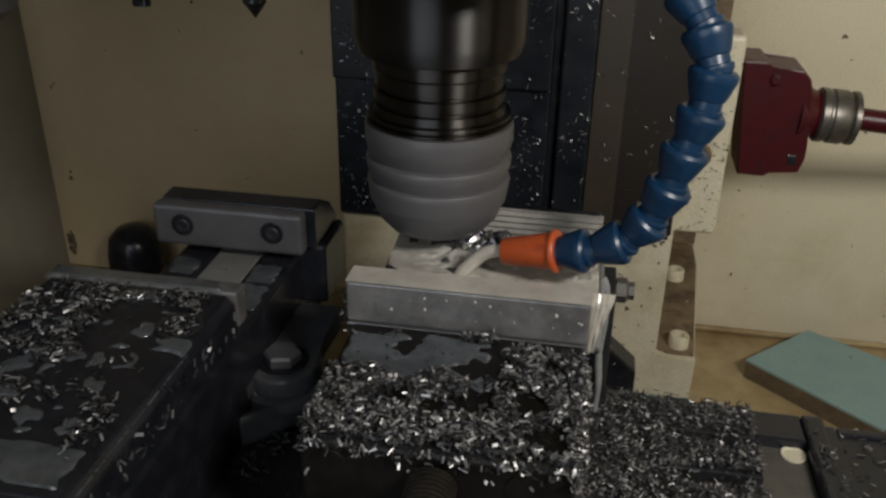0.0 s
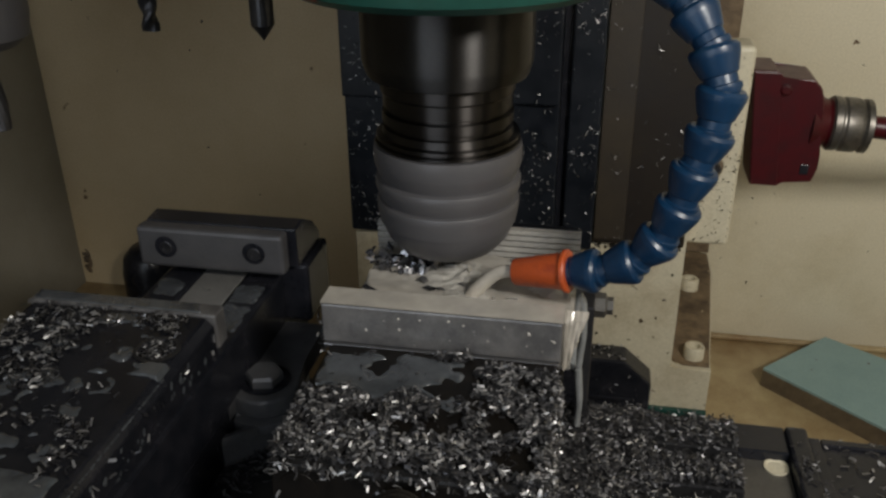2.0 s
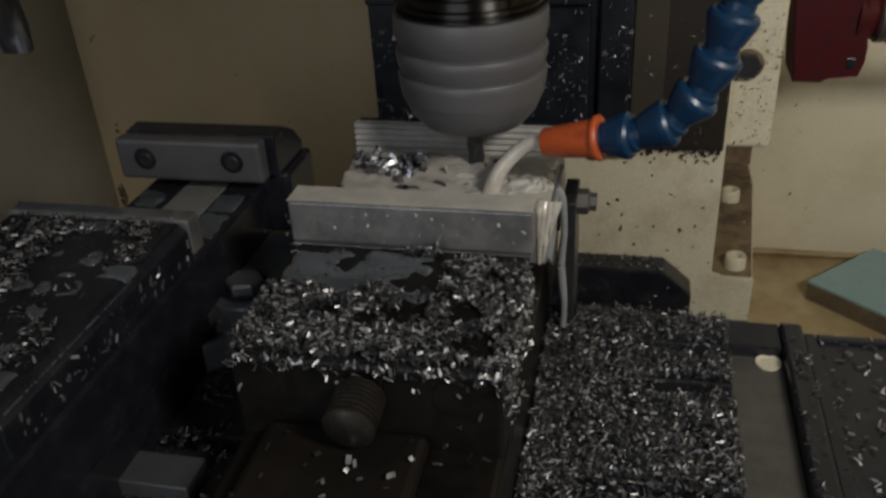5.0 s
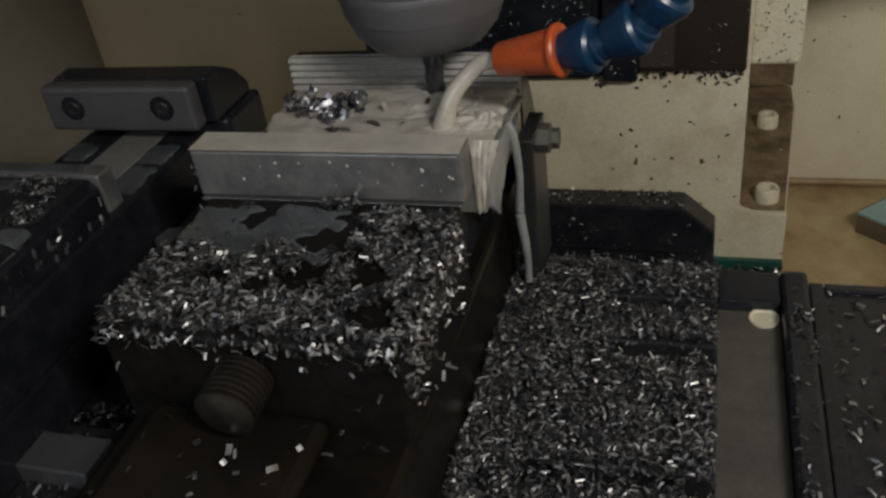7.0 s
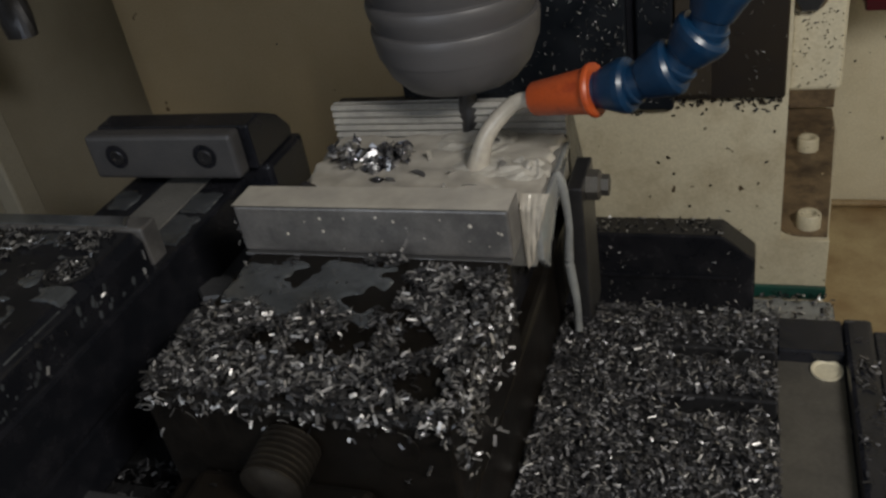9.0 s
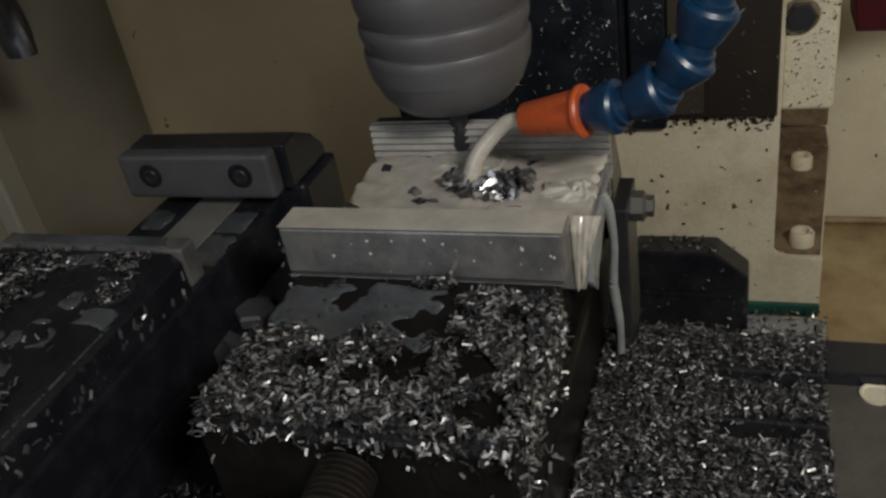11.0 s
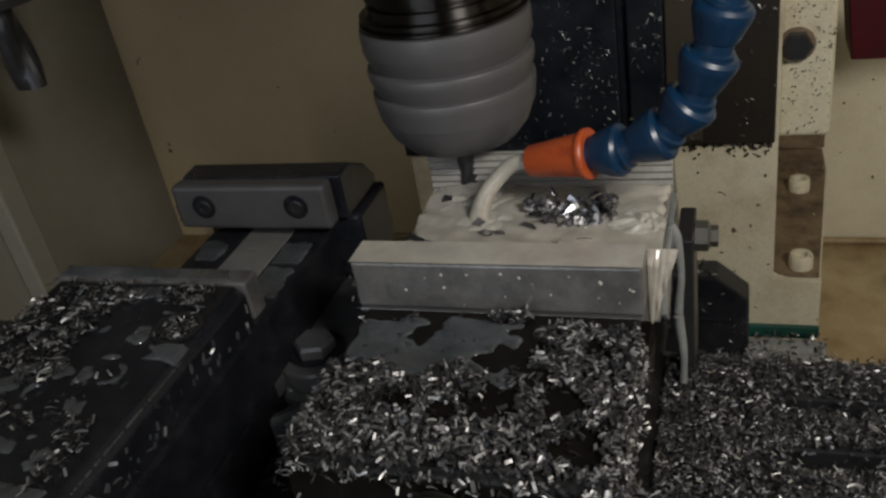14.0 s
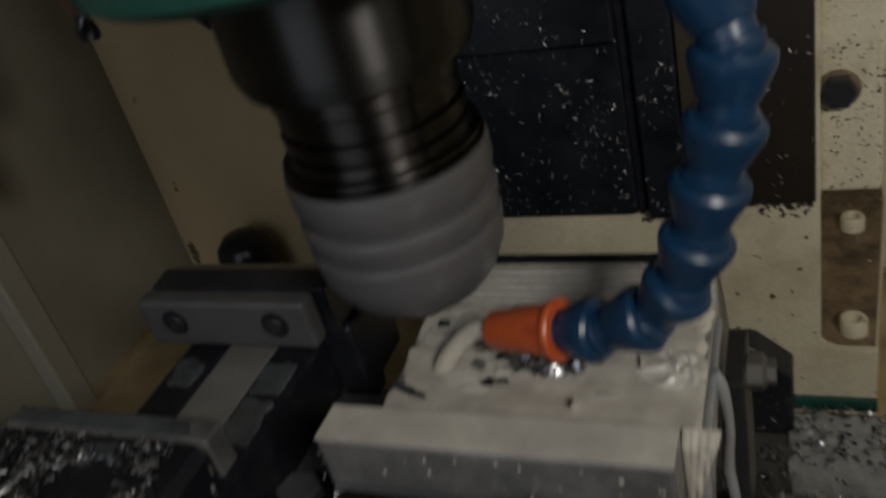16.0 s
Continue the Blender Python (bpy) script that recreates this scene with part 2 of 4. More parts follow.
def lathe(profile, steps=48, matrix=None):
    """A profile of (radius, height) turned round z, closed at ends of radius 0."""
    bm = bmesh.new()
    rings = []
    for r, z in profile:
        if r <= 1e-6:
            rings.append([bm.verts.new((0, 0, z))])
        else:
            rings.append([bm.verts.new((r * math.cos(2 * math.pi * i / steps), r * math.sin(2 * math.pi * i / steps), z)) for i in range(steps)])
    for a, b in zip(rings, rings[1:]):
        for i in range(steps):
            j = (i + 1) % steps
            if len(a) == 1 and len(b) > 1:
                bm.faces.new((a[0], b[i], b[j]))
            elif len(b) == 1 and len(a) > 1:
                bm.faces.new((a[i], a[j], b[0]))
            elif len(a) > 1:
                bm.faces.new((a[i], a[j], b[j], b[i]))
    if matrix:
        bm.transform(matrix)
    return bm


def aim(at, way):
    """A matrix at a place whose z axis points along way."""
    return Matrix.Translation(at) @ Vector(way).to_track_quat("Z", "Y").to_matrix().to_4x4()


def tube(path, radii, steps=14):
    """A closed tube along points with a radius at each."""
    bm = bmesh.new()
    rings = []
    pts = [Vector(q) for q in path]
    for k, q in enumerate(pts):
        way = (pts[min(k + 1, len(pts) - 1)] - pts[max(k - 1, 0)]).normalized()
        m = aim(q, way)
        r = radii[k] if isinstance(radii, (list, tuple)) else radii
        rings.append([bm.verts.new(m @ Vector((r * math.cos(2 * math.pi * i / steps), r * math.sin(2 * math.pi * i / steps), 0))) for i in range(steps)])
    for a, b in zip(rings, rings[1:]):
        for i in range(steps):
            bm.faces.new((a[i], a[(i + 1) % steps], b[(i + 1) % steps], b[i]))
    bm.faces.new(rings[0][::-1])
    bm.faces.new(rings[-1])
    return bm


def curve_points(keys, n):
    """n points on a smooth curve through keys."""
    k = [Vector(q) for q in keys]
    k = [k[0] * 2 - k[1]] + k + [k[-1] * 2 - k[-2]]
    out = []
    for i in range(n):
        u = i / (n - 1) * (len(k) - 3)
        s = min(int(u), len(k) - 4)
        f = u - s
        a, b, c, d = k[s:s + 4]
        out.append(0.5 * (2 * b + (c - a) * f + (2 * a - 5 * b + 4 * c - d) * f * f + (3 * b - a - 3 * c + d) * f ** 3))
    return out


def swarf(name, places, length, width, label, seed, lean=0.32, material=None):
    """Bent slivers of aluminium lying at the places (x, y, z), one mesh."""
    rnd = random.Random(seed)
    verts, faces = [], []
    for x, y, z in places:
        l, w = length * rnd.uniform(0.5, 1.35), width * rnd.uniform(0.6, 1.3)
        m = Matrix.Translation((x, y, z)) @ Euler((rnd.gauss(0, lean), rnd.gauss(0, lean), rnd.uniform(0, 6.283))).to_matrix().to_4x4()
        bend, curl = rnd.uniform(-0.12, 0.32) * l, rnd.uniform(-0.40, 0.40) * w
        b = len(verts)
        t = 0.00025
        for k in range(4):
            u = k / 3 - 0.5
            zz = bend * (0.25 - u * u) * 1.6
            verts += [m @ Vector((u * l, -w / 2, zz - curl)), m @ Vector((u * l, w / 2, zz + curl)), m @ Vector((u * l, 0, zz - t - 0.12 * w))]
        for k in range(3):
            o = b + 3 * k
            faces += [(o, o + 3, o + 4, o + 1), (o + 1, o + 4, o + 5, o + 2), (o + 2, o + 5, o + 3, o)]
    me = bpy.data.meshes.new(name)
    me.from_pydata([tuple(v) for v in verts], [], faces)
    me.materials.append(material or CHIP)
    ob = new(name, me)
    return tagged(ob, label, "metal chips", kind="stuff")


def patch(name, x0, x1, y0, y1, z, material, label, category, level, seed, scale=40.0, cell=0.0015, height=0.0012, shape=None, swell=0.0):
    """A puddle: the part of a rectangle where noise passes a level, domed, with a rim down to its support."""
    nx, ny = int((x1 - x0) / cell) + 1, int((y1 - y0) / cell) + 1
    bm = bmesh.new()
    grid = {}
    for i in range(nx + 1):
        for j in range(ny + 1):
            x, y = x0 + (x1 - x0) * i / nx, y0 + (y1 - y0) * j / ny
            u, v = 2 * i / nx - 1, 2 * j / ny - 1
            h = noise.noise(Vector((x * scale, y * scale, seed))) + 0.45 * noise.noise(Vector((x * scale * 2.7, y * scale * 2.7, seed + 9)))
            h += 0.75 * (1 - max(abs(u), abs(v)) ** 4) - 0.75 * max(abs(u), abs(v)) ** 8
            if shape:
                h += shape(u, v)
            grid[i, j] = (x, y, h - level)
    made = {}

    def vert(i, j):
        if (i, j) not in made:
            x, y, h = grid[i, j]
            wave = swell * (noise.noise(Vector((x * 70 + 0.6 * math.sin(y * 70), y * 95, seed))) + 0.25 * noise.noise(Vector((x * 200, y * 230, seed))))
            made[i, j] = bm.verts.new((x, y, z + (min(1.0, max(0.0, h) * 4) ** 0.5) * (height + max(-height * 0.8, wave)) - min(1.0, max(0.0, -h) * 6) * 0.0025))
        return made[i, j]
    for i in range(nx):
        for j in range(ny):
            c = [(i, j), (i + 1, j), (i + 1, j + 1), (i, j + 1)]
            if any(grid[q][2] > 0 for q in c):
                bm.faces.new([vert(*q) for q in c])
    ob = mesh_object(name, bm, material, True)
    return tagged(ob, label, category)


RIDERS = []   # what rides on the machine table


# ---- the enclosure ----
def structure(name, bm, material, label, category):
    return tagged(mesh_object(name, bm, material), label, category, kind="structure")


structure("floor", box(-0.72, 0.78, -0.92, 0.99, -0.245, -0.225, 0), FLOOR, "stained cream sheet-metal floor of the machine enclosure", "floor")
# Split from wall_north_2 so that this half carries the warm light tint.
structure("wall_north_1", box(-0.72, -0.05, 0.97, 0.99, -0.225, 1.10, 0), OCHRE, "cream back wall with warm dim light in its colour, a few oil specks", "wall")
structure("wall_north_2", box(-0.05, 0.78, 0.97, 0.99, -0.225, 1.10, 0), CREAM, "cream painted back wall with dark oil specks", "wall")
structure("wall_west", box(-0.72, -0.69, -0.92, 0.97, -0.225, 1.10, 0), DIM_CREAM, "cream painted side wall, dimmed in its colour", "wall")
structure("wall_east", box(0.75, 0.78, -0.92, 0.97, -0.225, 1.10, 0), CREAM, "cream painted side wall of the enclosure", "wall")
structure("wall_south", box(-0.69, 0.75, -0.92, -0.90, -0.225, 1.10, 0), CREAM, "cream painted front of the enclosure", "wall")
# Unseen roof, added; kept dark so the black castings reflect less.
structure("ceiling", box(-0.72, 0.78, -0.92, 0.99, 1.10, 1.12, 0), ROOF, "unseen dark grey roof added over the enclosure", "ceiling")
structure("trim_1", box(-0.689, -0.665, 0.690, 0.722, -0.225, 1.0985, 0.003), DIM_CREAM, "cream folded door post against the side wall, dimmed in its colour", "trim")
structure("trim_2", box(-0.62, 0.745, 0.962, 0.969, -0.2245, -0.217, 0.003), FLOOR, "brown bead along the joint of wall and floor", "trim")


# ---- machine base, column ----
base = thing("machine_bed", "green painted machine bed under the table", "machine bed", (0, 0, -0.225))
part("bed_casting", box(-0.30, 0.128, -0.20, 0.6995, 0.0, 0.068, 0.004), GUTTER, base, "wet grey bed top")
part("bed_flank", box(-0.298, 0.1295, -0.19, 0.70, 0.002, 0.056, 0.003), GREEN, base, "green painted flank")

column = thing("machine_column", "cream cast machine column with black way covers", "machine column", (0, 0, -0.225))
O = 0.225
part("casting", prism([(-0.212, 0.0), (0.121, 0.0), (0.121, O - 0.103), (0.0835, O - 0.103), (0.0835, O + 0.60), (-0.212, O + 0.60)], "y", 0.705, 0.95, 0.0008), CREAM_DIRTY, column, "cream casting with oil grime")
part("foot_flank", prism([(0.1205, 0.712), (0.1205, 0.95), (0.139, 0.95), (0.139, 0.90)], "z", 0.0, O - 0.103, 0.001), CREAM_DIRTY, column)
pocket_line = [(0.0840 + 0.016 * (1 - math.cos(radians(a))), 0.7245 - 0.014 * math.sin(radians(a))) for a in range(0, 91, 15)]
part("pocket_floor", prism(pocket_line + [(0.1195, 0.7105), (0.137, 0.902), (0.137, 0.949), (0.0840, 0.949)], "z", O - 0.1028, O - 0.1008), RUSTY, column, "brown oily pocket floor round the foot bolts")
part("pocket_wall", box(0.0837, 0.139, 0.950, 0.962, O - 0.1008, O + 0.3, 0.001), RUSTY, column, "oily brown wall behind the foot bolts")
part("paint_edge", box(-0.20, 0.1215, 0.700, 0.7046, O - 0.157, O - 0.146, 0.001), GREEN, column, "green paint line along the foot")
for bx, by in ((0.1060, 0.7245), (0.1110, 0.8600)):
    b = part("foot_bolt", lathe([(0, O - 0.1007), (0.0095, O - 0.1007), (0.0095, O - 0.0905), (0.0083, O - 0.0885), (0.0055, O - 0.0885), (0.005, O - 0.094), (0, O - 0.094)], 24, Matrix.Translation((bx, by, 0))), CREAM_DIRTY, column, "paint-covered socket bolt", True)
cover = part("way_cover", box(-0.2125, -0.030, 0.697, 0.7045, O + 0.020, O + 0.146, 0.0015), COVER, column, "black lower leaf of the telescopic cover")
part("way_cover", box(-0.2125, -0.030, 0.690, 0.7045, O + 0.1465, O + 0.60, 0.0015), COVER, column, "black upper leaf of the telescopic cover")
part("cover_groove", box(-0.0298, -0.0225, 0.701, 0.7045, O + 0.020, O + 0.60, 0.0005), BLACK, column)
part("cover_strip", box(-0.0223, 0.0035, 0.694, 0.7045, O + 0.018, O + 0.60, 0.0015), COVER, column)
part("side_panel", box(0.0042, 0.0815, 0.698, 0.7045, O + 0.024, O + 0.60, 0.0015), PANEL, column, "dark brown oily sheet panel")
part("panel_step", box(0.0045, 0.030, 0.696, 0.6978, O + 0.028, O + 0.60, 0.0008), STRIP, column, "lighter brown greasy strip")
bracket = part("bracket", box(0.082, 0.1205, 0.717, 0.750, O + 0.020, O + 0.194, 0.004, 3), CREAM_DIRTY, column, "chipped cream bracket with a bolt")
part("bracket_lip", box(0.0815, 0.0845, 0.7125, 0.7168, O + 0.021, O + 0.193, 0.001), CREAM_DIRTY, bracket)
part("washer", lathe([(0, 0), (0.0125, 0), (0.0125, 0.002), (0, 0.002)], 24, aim((0.0945, 0.7168, O + 0.093), (0, -1, 0))), RUSTY, bracket)
part("hex_bolt", lathe([(0, 0.002), (0.0108, 0.002), (0.0108, 0.0085), (0.0092, 0.0105), (0, 0.0105)], 6, aim((0.0945, 0.7168, O + 0.093), (0, -1, 0))), DARKSTEEL, bracket, "oily hexagon bolt")

shield = thing("way_wiper", "black octagonal way wiper housing sprinkled with chips", "machine cover", (0, 0, -0.157))
part("housing", prism([(-0.16, 0.0), (-0.16, 0.077), (0.041, 0.077), (0.066, 0.055), (0.066, 0.0)], "y", 0.672, 0.6995, 0.002), BLACK, shield)
part("rib", box(-0.15, 0.050, 0.6695, 0.6718, 0.036, 0.040, 0.0008), BLACK, shield)

switch = thing("limit_switch", "dark red plastic limit switch with a metal cable gland", "switch", (0.12, 0.75, 0.06))
S = lambda q: [(x - 0.12, z - 0.06) for x, z in q]
switch_body = part("body", prism(S([(0.1215, 0.1725), (0.1318, 0.0745), (0.1545, 0.0740), (0.1575, 0.0795), (0.1810, 0.0795), (0.1845, 0.092), (0.184, 0.104), (0.1795, 0.150), (0.1765, 0.160), (0.170, 0.1665), (0.1445, 0.1668), (0.1415, 0.1725)]), "y", -0.022, 0.024, 0.0015), RED, switch)
part("cover", prism(S([(0.1225, 0.1715), (0.1325, 0.0755), (0.1540, 0.0755), (0.1435, 0.1715)]), "y", -0.0240, -0.0222, 0.0006), RED, switch_body)
part("cone", lathe([(0, 0.0), (0.026, 0.0), (0.0195, 0.014), (0.021, 0.016), (0, 0.016)], 24, aim((0.054, 0, 0.066), (1, 0, -0.05))), RED, switch, "", True)
part("gland", lathe([(0, 0.016), (0.0205, 0.016), (0.0228, 0.018), (0.0228, 0.023), (0.0215, 0.0245), (0.0215, 0.026), (0.0228, 0.0275), (0.0228, 0.038), (0.0205, 0.0415), (0.0225, 0.0435), (0.0225, 0.0475), (0.019, 0.049), (0, 0.049)], 28, aim((0.054, 0, 0.066), (1, 0, -0.05))), RING, switch, "worn nickel cable gland", True)
part("cable", tube(curve_points([(0.097, 0, 0.064), (0.16, 0, 0.061), (0.30, 0.02, 0.058), (0.62, 0.05, 0.07)], 16), 0.0095), RED, switch, "", True)
# Black piece set on the front; the shade of a hole is its colour.
part("recess_square", box(0.050, 0.057, -0.0225, -0.0200, 0.026, 0.035, 0.0005), BLACK, switch_body, "black square drawn as a shaded recess")
for sx, sz in ((0.0285, 0.098),):
    part("screw", lathe([(0, 0), (0.0045, 0), (0.0045, 0.003), (0.003, 0.004), (0, 0.004)], 16, aim((sx, -0.022, sz), (0, -1, 0))), RED, switch_body)
dog = thing("trip_dog", "black trip bar beside the column", "machine part", (0.09, 0.75, 0.229))
part("bar", box(-0.010, 0.050, -0.02, 0.16, 0, 0.03, 0.003), BLACK, dog)

board = thing("board", "pale teal board lying on the enclosure floor", "board", (0.2045, 0.872, -0.2248))
bd = [(0.0, 0.0), (0.082, 0.080), (0.215, -0.010), (0.120, -0.105)]
part("core", prism(bd, "z", 0.0, 0.0205, 0.0006), BOARD_EDGE, board)
part("face", prism([(x * 0.998, y * 0.998) for x, y in bd], "z", 0.0207, 0.0240, 0.0005), TEAL, board, "pale teal laminate face with oil spots")


knob = thing("rubber_cap", "black rounded rubber cap against the back wall", "cap", (-0.560, 0.925, -0.225))
part("dome", lathe([(0, 0), (0.035, 0), (0.035, 0.055), (0.031, 0.076), (0.020, 0.088), (0, 0.092)], 32), BLACK, knob, "", True)

changer = thing("tool_changer", "cream tool changer arm on the side wall", "tool changer", (-0.69, 0.60, 0.412))
part("arm", box(0.001, 0.50, -0.045, 0.045, 0, 0.03, 0.003), CREAM_DIRTY, changer)

# ---- tools waiting in the changer ----
def spare_tool(label, x, y, tip, kind_of):
    ob = thing("tool_holder", label, "tool holder", (x, y, tip), "tools in the changer")
    if kind_of == "spot":
        part("nut", lathe([(0, 0.033), (0.022, 0.033), (0.0275, 0.038), (0.0285, 0.05), (0.0285, 0.075), (0.022, 0.078), (0.022, 0.199), (0, 0.199)], 40), CHUCK, ob, "", True)
        part("spot_drill", lathe([(0, 0), (0.0085, 0.0115), (0.0085, 0.034), (0, 0.034)], 24), DARKSTEEL, ob, "dark pointed spot drill")
    elif kind_of == "drill":
        part("drill", twist(0.0068, 0.085, 2, 0.035), DARKSTEEL, ob, "dark twist drill")
        part("nut", lathe([(0, 0.060), (0.016, 0.060), (0.021, 0.064), (0.021, 0.09), (0.018, 0.1945), (0, 0.1945)], 36), CHUCK, ob, "", True)
    else:
        part("end_mill", twist(0.0130, 0.070, 2, 0.16), DARKSTEEL, ob, "large bright end mill")
        part("nut", lathe([(0, 0.066), (0.030, 0.066), (0.040, 0.074), (0.043, 0.09), (0.043, 0.155), (0.036, 0.16), (0.036, 0.277), (0, 0.277)], 40), CHUCK, ob, "", True)
    return ob


def twist(radius, length, flutes, lead, z0=0.0, depth=0.2):
    """A fluted cutter with its tip at z0."""
    bm = bmesh.new()
    rings = []
    n, steps = 28, 20
    for k in range(n + 1):
        z = z0 + length * k / n
        ring = []
        for i in range(steps):
            a = 2 * math.pi * i / steps
            r = radius * (1 - depth + depth * math.cos(flutes * (a - 2 * math.pi * (z - z0) / lead)))
            ring.append(bm.verts.new((r * math.cos(a), r * math.sin(a), z)))
        rings.append(ring)
    for a, b in zip(rings, rings[1:]):
        for i in range(steps):
            bm.faces.new((a[i], a[(i + 1) % steps], b[(i + 1) % steps], b[i]))
    bm.faces.new(rings[0][::-1])
    bm.faces.new(rings[-1])
    return bm


spare_tool("dark pointed spot drill in a grey collet holder", -0.240, 0.60, 0.213, "spot")
spare_tool("thin dark twist drill hanging in the changer", -0.327, 0.60, 0.2175, "drill")
spare_tool("large end mill in a heavy grey milling chuck", -0.476, 0.60, 0.134, "mill")

# ---- spindle head: its parts hang from the middle stand ----
AX, AY = -0.083, 0.4745
head = thing("spindle_head", "green enamelled spindle head with chipped paint and a steel nose", "spindle head", (AX, AY, 0.279))
part("housing", lathe([(0.049, 0.0152), (0.083, 0.0112), (0.089, 0.0152), (0.091, 0.023), (0.091, 0.22), (0, 0.22)], 64), GREEN, head, "", True)
part("head_casting", box(-0.095, 0.095, 0.03, 0.205, 0.03, 0.40, 0.006), GREEN, head)
for first, last, tall, seed in ((192, 222, 0.016, 2.0), (228, 238, 0.003, 5.0)):
    flake = bmesh.new()
    rows = []
    for a in range(first, last + 1, 2):
        c, d = math.cos(radians(a)), math.sin(radians(a))
        top = 0.0165 + tall * max(0.05, math.sin(math.pi * (a - first) / (last - first)) ** 0.5 + 0.6 * noise.noise(Vector((a * 0.23, seed, 0))))
        rows.append([flake.verts.new((r * c, r * d, z)) for r, z in ((0.0888, 0.0140), (0.0903, 0.0150), (0.0916, 0.0220), (0.0916, max(0.0222, top + 0.006)), (0.0900, max(0.0223, top + 0.0062)))])
    for p, q in zip(rows, rows[1:]):
        for k in range(4):
            flake.faces.new((p[k], q[k], q[k + 1], p[k + 1]))
    part("chipped_paint", flake, PRIMER, head, "bare red primer where the enamel has chipped")
part("nose", lathe([(0, -0.0365), (0.0430, -0.0365), (0.0450, -0.0355), (0.0474, -0.029), (0.0478, -0.026), (0.0478, 0.0225), (0, 0.0225)], 64), NOSE, head, "polished steel spindle nose", True)

chuck = thing("milling_chuck", "grey milling chuck turning with a short end mill", "milling chuck", (AX, AY, 0.108))
Zc = 0.108
nut = [(0, 0.1375), (0.026, 0.1375), (0.0300, 0.1390), (0.0362, 0.1462), (0.0398, 0.1550), (0.0400, 0.1562), (0.0406, 0.1563), (0.0420, 0.1655), (0.0421, 0.1690), (0.0416, 0.1702), (0.0399, 0.1708), (0.0424, 0.1775), (0.0427, 0.1815), (0.0421, 0.1832), (0.0398, 0.1842), (0.0420, 0.1890), (0.0426, 0.1915), (0.0430, 0.1925), (0.0430, 0.2010), (0.0426, 0.2032), (0.0405, 0.2038), (0, 0.2038)]
part("nut", lathe([(r, z - Zc) for r, z in nut], 72), CHUCK, chuck, "satin grey clamping nut with shallow wavy grips", True)
collar = [(0, 0.2036), (0.0404, 0.2036), (0.0420, 0.2046), (0.0420, 0.2058), (0.0398, 0.2063), (0.0398, 0.2071), (0.0414, 0.2078), (0.0412, 0.2092), (0.0378, 0.2098), (0.0372, 0.2140), (0.0348, 0.2146), (0.0348, 0.2168), (0.0376, 0.2174), (0.0376, 0.2228), (0.0346, 0.2234), (0.0346, 0.2248), (0.0368, 0.2256), (0.0368, 0.2330), (0.0380, 0.2345), (0.0380, 0.2430), (0, 0.2430)]
part("collar", lathe([(r, z - Zc) for r, z in collar], 72), COLLAR, chuck, "dark polished holder collar", True)
part("end_mill", twist(0.0052, 0.031, 3, 0.045, 0.0, 0.08), DARKSTEEL, chuck, "dark carbide end mill")


# ---- coolant hose ----
hose = thing("coolant_hose", "blue jointed coolant hose with an orange nozzle", "coolant hose", (AX, AY, 0.279))
keys = [(-0.0115, 0.4312, 0.1462), (0.0125, 0.4250, 0.1525), (0.0320, 0.4220, 0.1655), (0.0425, 0.420, 0.187), (0.0485, 0.419, 0.209), (0.0535, 0.419, 0.228), (0.058, 0.420, 0.245), (0.057, 0.422, 0.261), (0.051, 0.427, 0.274), (0.043, 0.433, 0.286), (0.030, 0.441, 0.300), (0.016, 0.450, 0.316)]
cp = curve_points(keys, 200)
run = [0.0]
for a, b in zip(cp, cp[1:]):
    run.append(run[-1] + (b - a).length)
joints, step = [], 0.0205
for k in range(int(run[-1] / step) + 1):
    i = min(range(len(run)), key=lambda j: abs(run[j] - k * step))
    joints.append(cp[i])
hq = Vector((AX, AY, 0.279))
for k, (a, b) in enumerate(zip(joints, joints[1:])):
    way = b - a
    l = way.length
    prof = [(0, -0.004), (0.0070, -0.004), (0.0092, -0.0005), (0.0092, 0.0016), (0.0080, 0.0022), (0.0080, 0.0062), (0.0090, 0.0068), (0.0118, l - 0.0048), (0.0121, l - 0.0036), (0.0121, l - 0.0012), (0.0108, l + 0.0004), (0.0080, l + 0.0010), (0, l + 0.0010)]
    part("segment", lathe(prof, 28, aim(a - hq, way)), BLUE, hose, "", True)
tip, root = Vector((-0.0385, 0.4378, 0.1400)), Vector((-0.0110, 0.4311, 0.1463))
way = tip - root
l = way.length
part("nozzle", lathe([(0, -0.0035), (0.0112, -0.0035), (0.0121, -0.0025), (0.0121, -0.0010), (0.0107, 0.0006), (0.0102, 0.0030), (0.0078, l - 0.001), (0.0072, l), (0.0050, l), (0.0050, l - 0.008), (0, l - 0.008)], 32, aim(root - hq, way)), ORANGE, hose, "orange plastic nozzle", True)

stream = thing("coolant_stream", "milky coolant jet arching from the nozzle to the cutter", "coolant", (AX, AY, 0.279))
part("jet", tube([q - hq for q in curve_points([tip - way.normalized() * 0.006, tip + way.normalized() * 0.008, (-0.0550, 0.4400, 0.1315), (-0.0640, 0.4370, 0.1205), (-0.0695, 0.4330, 0.104)], 18)], [0.0036 + 0.00006 * k + 0.0003 * max(0, k - 13) ** 1.2 for k in range(18)], 14), JET, stream, "", True)

splash = thing("coolant_splash", "foaming milky coolant swirling round the cutter", "coolant", (AX + 0.002, AY - 0.014, 0.1100))
